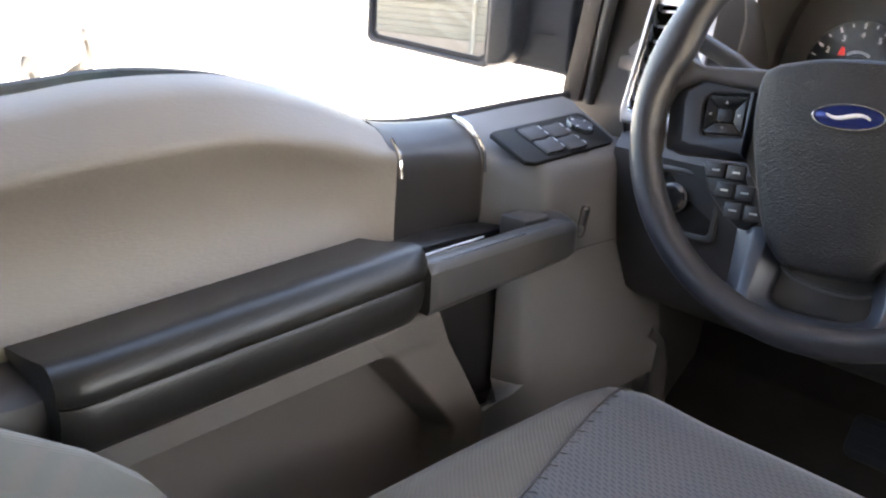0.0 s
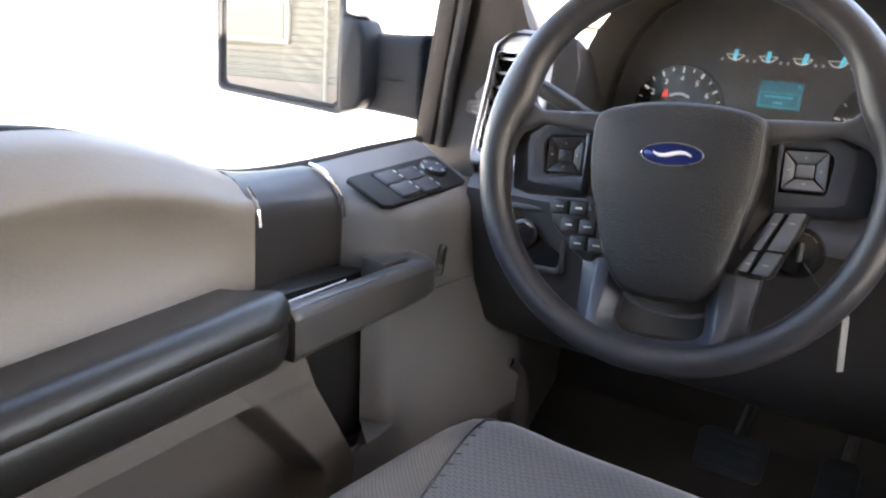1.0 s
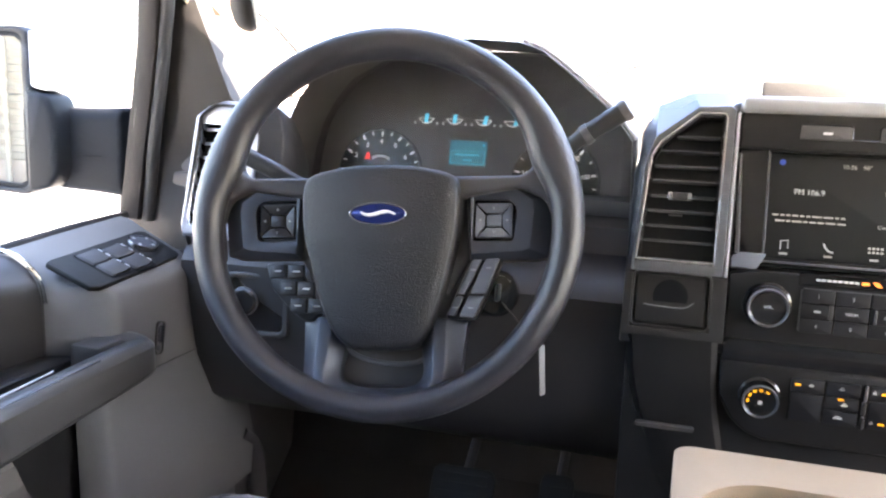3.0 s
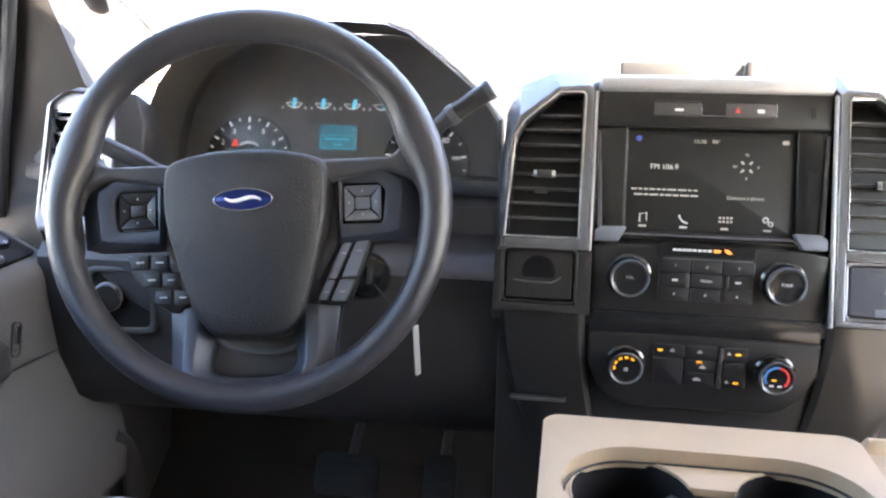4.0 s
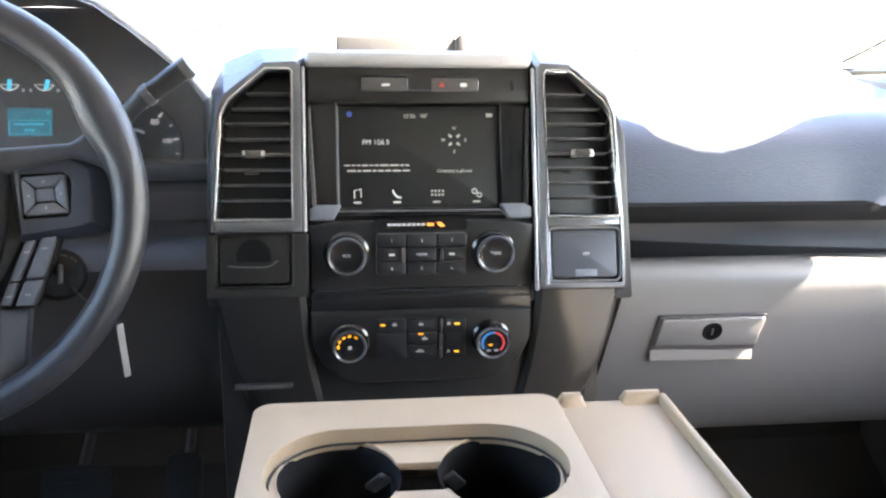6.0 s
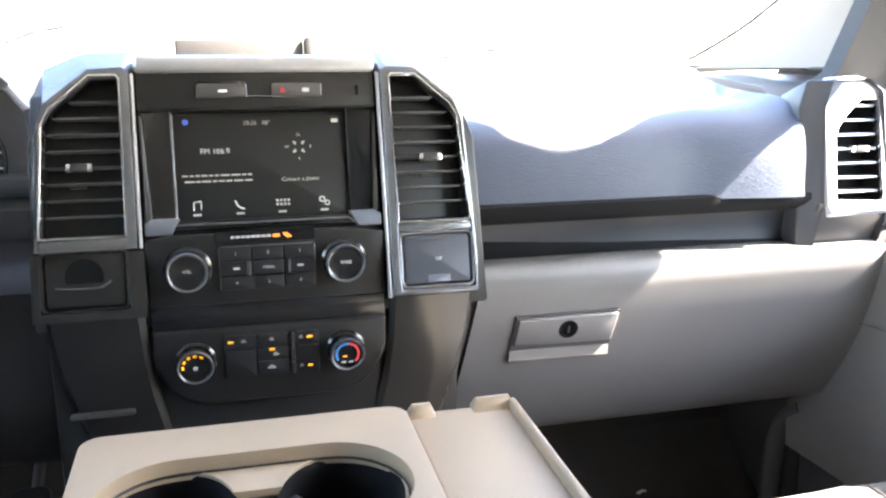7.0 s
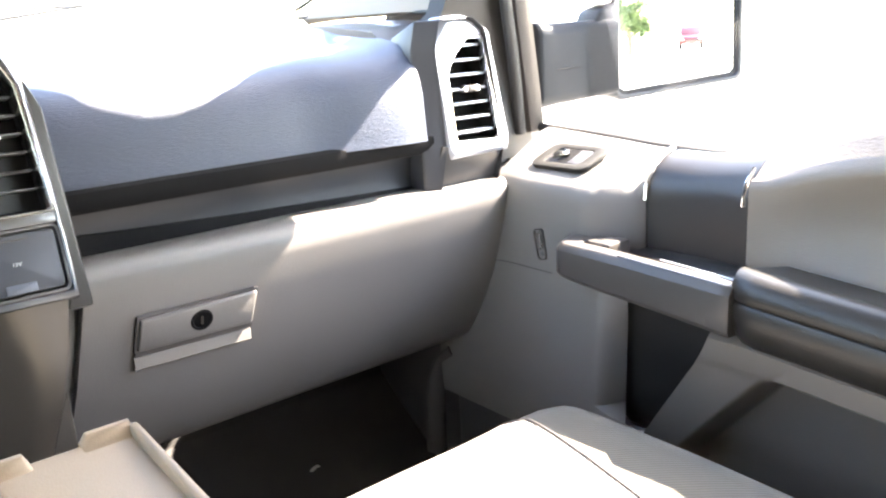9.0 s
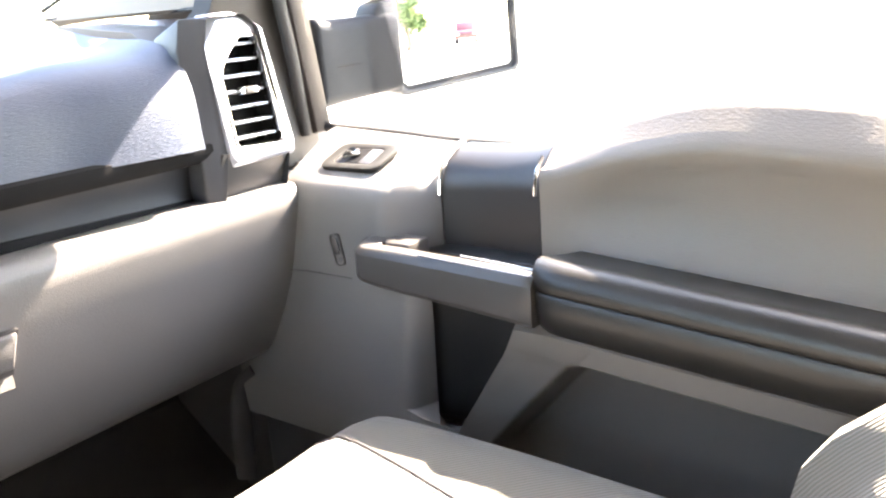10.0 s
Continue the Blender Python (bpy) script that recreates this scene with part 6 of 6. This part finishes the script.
def console():
    t = thing("center_console", "tan folded middle seat with two cup holders and a tray", "console")
    base = pose(0, 0.668, 0.780, 4)

    def put(name, bm, mat, label="", under=None):
        bm.transform(base)
        return part(name, bm, mat, under or t, label)
    lid = plate(rounded(-0.157, -0.52, 0.0968, 0.0, 0.016, 8), [stadium(-0.141, 0.081, -0.165, -0.049, 16)], 0.0, 0.05, 0.018)
    es = [e for e in lid.edges if len(e.link_faces) == 2 and e.calc_face_angle(0) > radians(60)]
    bmesh.ops.bevel(lid, geom=es, offset=0.004, segments=4, profile=0.5, affect="EDGES", clamp_overlap=True)
    put("lid", lid, TAN, "smooth tan top")
    cups = ((-0.088, -0.0985), (0.0315, -0.1005))
    arc = lambda c, a0, a1: [(c[0] + 0.0458 * math.cos(radians(a)), c[1] + 0.0530 * math.sin(radians(a))) for a in steps(a0, a1, 30)]
    well = arc(cups[0], 16, 334) + arc(cups[1], 204, 522)
    put("holder_plate", plate(stadium(-0.1405, 0.0805, -0.1645, -0.0495, 16), [well], -0.012, 0.004, 0.006), TAN, "tan insert round the cup holders")
    put("holder_seam", tube([(x, y, -0.0118) for x, y in stadium(-0.1385, 0.0785, -0.1625, -0.0515, 16)] + [(0.0235, -0.1625, -0.0118)], 0.0011, 6), RUBBER, "dark seam round the insert")
    put("trough", box((-0.0285, -0.103, -0.034), (0.040, 0.060, 0.010), None, 0.003), VENTDARK, "dark trough between the cup holders")
    for k, (cx, cy) in enumerate(cups):
        c = put("cup_holder", lathe(((0.0462, -0.002), (0.0455, -0.003), (0.0440, -0.010), (0.040, -0.084), (0.037, -0.090), (0.0005, -0.090)), Matrix.Translation((cx, cy, -0.0125)) @ Matrix.Diagonal((1, 1.155, 1, 1)), 44, False), VENTDARK, "deep black cup holder")
        put("cup_rim", tube([(x, y, -0.0125) for x, y in arc((cx, cy), *((16, 334) if k == 0 else (204, 522)))], 0.0012, 6), TAN, "", c)
        s = 1 if k == 0 else -1
        put("grip_tab", box((0, 0, 0), (0.011, 0.005, 0.028), Matrix.Translation((cx + s * 0.030, cy + 0.028, -0.036)) @ Matrix.Rotation(radians(s * 32), 4, "Y") @ Matrix.Rotation(radians(35), 4, "X"), 0.002), DARKSILVER, "grey rubber grip tab", c)
    tray = put("tray", box((0.1425, -0.262, -0.029), (0.0905, 0.516, 0.046), None, 0.004, 3), TAN, "tan tray beside the cup holders")
    put("tray_rail", box((0.1890, -0.262, -0.0220), (0.0062, 0.500, 0.050), None, 0.0028, 3), TAN, "raised side rail of the tray", tray)
    for x0, x1 in ((0.0985, 0.1220), (0.1540, 0.1915)):
        bump = [[(x, y, z) for y, z in ((-0.0205, -0.008), (-0.0150, -0.0045), (-0.0125, 0.0005), (-0.0095, 0.0030), (-0.0055, 0.0028), (-0.0025, 0.0), (-0.0020, -0.03))] for x in (x0, x0 + 0.004, x1 - 0.004, x1)]
        for row in (bump[0], bump[-1]):
            row[:] = [(x, y, min(z, -0.0055)) for x, y, z in row]
        put("front_lip", loft(bump), TAN, "raised front lip of the tray", tray)
    sides = loft([[(x, y, z) for x, y in rounded(-0.157 - g, -0.52, 0.192 + g, -0.004 - f, 0.02)] for z, g, f in ((-0.046, -0.004, 0.004), (-0.060, 0.0, 0.004), (-0.12, 0.008, 0.012), (-0.18, 0.010, 0.03), (-0.43, -0.01, 0.05))], closed=True, caps=False)
    put("lid_edge", sides, CLOTH, "grey cloth sides of the folded seat")
    put("side_seam", tube(spline([(-0.166, y, z) for y, z in ((-0.03, -0.14), (-0.12, -0.13), (-0.30, -0.128), (-0.50, -0.128))], 5), 0.0018, 6), SOFTBLACK, "dark seam along the cloth side")
    return t


console()


# ---- seats ----
def seat(flip, y_front, back_dy, label):
    FLIP[0] = flip
    t = thing("seat", label, "seat", "front seats")
    cx, hw = (-0.438, 0.260) if flip else (-0.430, 0.250)
    n = 28

    def skin(x, y):
        """Height of the cushion at a place."""
        q = abs(x - cx) / hw
        e = (y_front - y) / 0.065
        z = 0.630 + 0.010 * math.exp(-((q - 0.70) / 0.24) ** 2) - 0.003 * math.exp(-(q / 0.5) ** 2)
        if q > 0.70:
            z -= 0.09 * ((q - 0.70) / 0.30) ** 2.8
        if e < 1:
            z -= 0.075 * (1 - max(0.0, e)) ** 2.2
        return z - 0.05 * max(0, 0.5 - y) * 0.6
    def bulge(x, y):
        return 0.045 * (1 - min(1.0, ((x - cx) / hw) ** 2)) * max(0.0, (y - 0.45) / (y_front - 0.45))

    secs = []
    ys = [0.16 + (y_front - 0.16) * (1 - (1 - k / 34) ** 1.6) for k in range(35)]
    for y in ys:
        f = math.sqrt(max(0.0, 1 - max(0.0, 1 - (y_front - y) / 0.10) ** 2))
        w = hw * (0.66 + 0.34 * f)
        row = [(cx - w + 0.01, y - 0.004, 0.33)] + [(cx + w * math.sin(math.pi * (i / n - 0.5)), y + bulge(cx + w * math.sin(math.pi * (i / n - 0.5)), y), skin(cx + (hw * 0.6 + w * 0.4) * math.sin(math.pi * (i / n - 0.5)), y)) for i in range(n + 1)] + [(cx + w - 0.01, y - 0.004, 0.33)]
        secs.append(row)
    secs.append([(x, y - 0.012, min(z, 0.40)) for x, y, z in secs[-1]])
    part("cushion", loft(secs), CLOTH, t, "grey ribbed cloth bolsters")
    secs = []
    for k in range(30):
        y = 0.18 + (y_front - 0.002 - 0.18) * k / 29
        a = lerp([(0.18, 0.095), (0.42, 0.105), (0.515, 0.129), (0.62, 0.163), (0.72, 0.190), (0.765, 0.198)], y + 0.765 - y_front)
        f = math.sqrt(max(0.0, 1 - max(0.0, 1 - (y_front - y) / 0.10) ** 2))
        w = hw * (0.66 + 0.34 * f)
        a *= 0.80 if flip else 0.97
        secs.append([(cx + a * u * w / hw, y + bulge(cx + a * u * w / hw, y), skin(cx + a * u * (0.6 + 0.4 * w / hw), y) + 0.003 * min(1, (1 - abs(u)) * 12) - 0.0004) for u in [j / 12 - 1 for j in range(25)]])
    secs0 = secs
    part("cushion_insert", loft(secs), CLOTHDASH, t, "grey cloth insert with dark dashes")
    for s in (-1, 1):
        seam = [Vector(r[0 if s < 0 else -1]) + Vector((0, 0, 0.001)) for r in secs]
        part("seam", tube(seam, 0.0016, 6), SOFTBLACK, t)
    # backrest leaning back; its side bolsters stand proud and flare at the foot
    bol_y = [(0.45, 0.285), (0.60, 0.265), (0.65, 0.242), (0.695, 0.231), (0.713, 0.219), (0.746, 0.186), (0.77, 0.152), (0.785, 0.132), (0.85, 0.075), (0.95, 0.01), (1.05, -0.05), (1.14, -0.10)]
    secs = []
    for z, w in ((0.45, 0.248), (0.55, 0.250), (0.62, 0.250), (0.655, 0.249), (0.69, 0.248), (0.72, 0.246), (0.75, 0.244), (0.785, 0.242), (0.84, 0.235), (0.90, 0.23), (0.97, 0.205), (1.04, 0.194), (1.10, 0.172), (1.14, 0.14)):
        row = []
        yb = smooth_table(bol_y, z) + back_dy
        for k in range(36):
            a = math.pi * 2 * k / 36
            u, v = math.sin(a), math.cos(a)
            px_ = w * math.copysign(abs(u) ** 0.8, u)
            if v > 0:
                y = yb - 0.055 + 0.055 * math.exp(-((abs(u) - 0.84) / 0.20) ** 2) - 0.05 * max(0, abs(u) - 0.84) / 0.16
            else:
                y = yb - 0.105 + 0.07 * v
            row.append((cx + px_, y, z))
        secs.append(row)
    part("backrest", loft(secs, closed=True), CLOTH, t, "grey ribbed cloth backrest")
    for k in range(26):
        for s in (-1, 1):
            r = secs0[2 + k]
            p = Vector(r[0 if s < 0 else -1])
            part("stitch", tube([p + Vector((s * -0.004, -0.003, 0.0028)), p + Vector((s * -0.010, 0.001, 0.003))], 0.0006, 5), SOFTBLACK, t)
    part("seat_base", box((cx, 0.46, 0.32), (0.40, 0.42, 0.14), None, 0.02), SOFTBLACK, t)
    FLIP[0] = False
    return t


seat(False, 0.738, 0.0, "grey cloth driver's seat with dashed insert")
seat(True, 0.700, 0.03, "grey cloth passenger seat in sunlight")


# ---- pedals ----
def pedal(x, w, z, h, y, label):
    t = thing("pedal", label, "pedal", "pedals", at=(x, y + 0.05, z))
    m = pose(x, y, z, 60)
    p = part("pad", slab(rounded(-w / 2, -h / 2, w / 2, h / 2, 0.012), 0, 0.012, m, 0.003), RUBBER, t)
    for k in range(4):
        part("rib", slab(rounded(-w / 2 + 0.01, -h / 2 + h * (k + 0.75) / 4.5, w / 2 - 0.01, -h / 2 + h * (k + 0.75) / 4.5 + 0.005, 0.002), 0.012, 0.015, m), RUBBER, p)
    part("arm", tube([m @ Vector((0, 0, 0)), m @ Vector((0, 0.10, -0.05)), m @ Vector((0, 0.30, -0.06))], 0.008, 8), SOFTBLACK, t)


pedal(-0.448, 0.095, 0.49, 0.06, 1.10, "ribbed black brake pedal above the carpet")
pedal(-0.315, 0.05, 0.46, 0.11, 1.13, "ribbed black accelerator pedal above the carpet")


# ---- outside ----
structure("ground", slab([(-400, -400), (400, -400), (400, 400), (-400, 400)], -0.52, -0.50), CONCRETE, "sunlit pale concrete of the car park", "ground")


def siding_house():
    t = thing("house", "cream building with level lap siding behind the truck", "building", at=(-8, -10, -0.5))
    part("wall", box((-8.0, -10.15, 2.15), (16.0, 0.2, 4.4), None, 0.01), SIDING, t)
    part("foundation", box((-8.0, -10.12, -0.27), (16.1, 0.24, 0.46), None, 0.01), material("brown_masonry", (0.16, 0.13, 0.105), 0.9, grain=0.5, grain_size=60, vary=0.2), t, "brown masonry base")
    for k in range(40):
        part("board", box((0, 0, 0), (15.9, 0.03, 0.104), Matrix.Translation((-8.0, -10.03, 0.02 + 0.106 * k)) @ Matrix.Rotation(radians(-16), 4, "X"), 0.004, 1), SIDING, t)
    part("downpipe", tube([(-7.35, -9.9, -0.45), (-7.35, -9.9, 4.2)], 0.04, 10), SIDING, t, "cream downpipe")
    w = part("window", box((-8.8, -9.96, 1.25), (1.5, 0.10, 1.4), None, 0.01), material("pale_frame", (0.17, 0.16, 0.145), 0.6), t, "pale framed window")
    part("pane", box((-8.8, -9.90, 1.25), (1.34, 0.03, 1.24), None, 0.004), SIDING, w)
    part("roof", box((-8.0, -10.0, 4.4), (16.6, 1.2, 0.25), None, 0.03), RUBBER, t, "dark roof edge")


siding_house()


def road_car(name, x, y, turn, mat, label, van=False):
    """A parked car seen from afar: body, glasshouse, four wheels with rims."""
    t = thing(name, label, "car", at=(x, y, -0.5))
    m = pose(x, y, -0.5, 0, 0, turn)
    h = 0.25 if van else 0.0
    side = [(-2.3, 0.45), (-2.3, 0.85), (-2.15, 1.0 + h), (-1.9, 1.05 + h), (1.0, 1.05 + h), (2.1, 0.92 + h * 0.6), (2.3, 0.75), (2.3, 0.42), (1.85, 0.38), (1.72, 0.68), (1.38, 0.78), (1.05, 0.68), (0.92, 0.36), (-0.95, 0.36), (-1.08, 0.68), (-1.42, 0.78), (-1.75, 0.68), (-1.88, 0.38)]
    part("body", slab(side, -0.9, 0.9, m @ pose(0, 0, 0, 90), 0.05, 3), mat, t)
    roof = [(-2.05, 1.0 + h), (-1.75, 1.62 + h), (0.2, 1.66 + h), (1.1, 1.0 + h)]
    part("cabin", slab(roof, -0.78, 0.78, m @ pose(0, 0, 0, 90), 0.06, 3), mat, t)
    for s in (-1, 1):
        part("side_glass", slab([(-1.75, 1.1 + h), (-1.6, 1.52 + h), (0.1, 1.56 + h), (0.75, 1.1 + h)], -0.015, 0.015, m @ Matrix.Translation((0, s * 0.785, 0)) @ pose(0, 0, 0, 90), 0.006), GLOSSBLACK, t, "dark side glass")
        part("handle", box((-0.4, s * 0.91, 0.9 + h), (0.2, 0.03, 0.035), m, 0.01), RUBBER, t)
        part("door_mirror", box((0.75, s * 1.0, 1.08 + h), (0.12, 0.2, 0.14), m, 0.03), RUBBER, t)
        part("headlight", box((2.24, s * 0.68, 0.72), (0.12, 0.3, 0.14), m, 0.03), CHROME, t)
        part("tail_light", box((-2.27, s * 0.74, 0.85), (0.08, 0.2, 0.22), m, 0.02), RED, t)
        for u in (1.38, -1.42):
            wm = m @ Matrix.Translation((u, s * 0.78, 0.34)) @ pose(0, 0, 0, -90 * s)
            w = part("wheel", lathe(((0.20, 0.02), (0.22, 0.10), (0.32, 0.12), (0.345, 0.08), (0.345, -0.08), (0.32, -0.12), (0.2, -0.1)), wm, 28), RUBBER, t, "black tyre")
            part("rim", lathe(((0.21, 0.04), (0.19, 0.07), (0.10, 0.05), (0.05, 0.08), (0.0, 0.08)), wm, 20), DARKSILVER, w)


road_car("van", -8.975, 2.275, 150, WHITEPAINT, "white van parked across the car park", True)
road_car("car", 28.6, -61.7, 113.6, material("red_car_paint", (0.06, 0.004, 0.005), 0.3, coat=0.5, vary=0.03), "red car parked far behind on the street")


def tree(x, y, h, seed):
    rnd = random.Random(seed)
    t = thing("tree", "green leafy tree with a brown trunk behind the car park", "tree", "street trees", at=(x, y, -0.5))
    o = Vector((x, y, -0.5))
    trunk = [o + Vector((0.1 * math.sin(k), 0.08 * math.cos(k * 1.3), h * 0.55 * k / 5)) for k in range(6)]
    bark = material("bark", (0.12, 0.085, 0.06), 0.9, grain=0.8, grain_size=40)
    tr = part("trunk", tube(trunk, [0.22, 0.19, 0.17, 0.15, 0.12, 0.09], 9), bark, t)
    tips = []
    for k in range(9):
        a = k * 2.4
        s = trunk[2 + k % 4]
        e = s + Vector((math.cos(a), math.sin(a), 0.9)).normalized() * h * rnd.uniform(0.25, 0.42)
        part("limb", tube([s, s.lerp(e, 0.5) + Vector((0, 0, 0.1)), e], [0.07, 0.05, 0.02], 6), bark, tr)
        tips += [e, s.lerp(e, 0.65)]
    verts, faces = [], []
    for e in tips:
        for _ in range(110):
            d = Vector((rnd.gauss(0, 1), rnd.gauss(0, 1), rnd.gauss(0, 0.8)))
            c = e + d * h * 0.075
            u = Vector((rnd.gauss(0, 1), rnd.gauss(0, 1), rnd.gauss(0, 1))).normalized()
            v = u.orthogonal().normalized()
            i = len(verts)
            verts += [c - u * 0.16, c + v * 0.07, c + u * 0.16, c - v * 0.07]
            faces.append((i, i + 1, i + 2, i + 3))
    me = bpy.data.meshes.new("crown")
    me.from_pydata(verts, [], faces)
    me.materials.append(material("leaves", (0.06, 0.10, 0.03), 0.6, vary=0.4, vary_size=1.5))
    c = new("crown", me)
    c.parent, c.matrix_parent_inverse = t, Matrix.Translation(-t.location)


tree(21.2, -55.0, 4.6, 3)
tree(20.4, -63.0, 5.4, 5)
tree(62.0, -112.0, 6.5, 8)


def wiper(x0, x1, y, z, sag):
    """A parked wiper low on the outside of the windscreen."""
    t = thing("windscreen_wiper", "grey windscreen wiper parked low on the glass", "wiper", "windscreen wipers", at=(x0, y, z))
    grey = material("wiper_metal", (0.10, 0.10, 0.10), 0.5, metal=0.2)
    line = [(x0 + (x1 - x0) * k / 6, y + 0.006 * math.sin(k), z + sag * math.sin(math.pi * k / 6)) for k in range(7)]
    part("blade", tube(spline(line, 3), 0.0022, 6), grey, t)
    part("arm", tube([(x0 - 0.05, y + 0.03, z - 0.05), (x0 + (x1 - x0) * 0.25, y + 0.02, z - 0.004), (x0 + (x1 - x0) * 0.55, y + 0.012, z + 0.004 + sag)], 0.003, 6), grey, t)


wiper(0.20, 0.66, 1.375, 1.078, 0.010)
wiper(-0.37, -0.11, 1.40, 1.118, 0.005)


# ---- scrap of paper in the passenger footwell ----
scrap = thing("paper_scrap", "small torn white paper scrap on the black carpet", "paper", at=(0.617, 1.20, 0.35))
part("sheet", slab([(-0.011, -0.002), (-0.004, -0.004), (0.004, -0.001), (0.011, -0.003), (0.009, 0.002), (0.001, 0.003), (-0.008, 0.001)], 0.0, 0.0008, pose(0.617, 1.20, 0.3475, 37, 0, 10)), MARK, scrap)
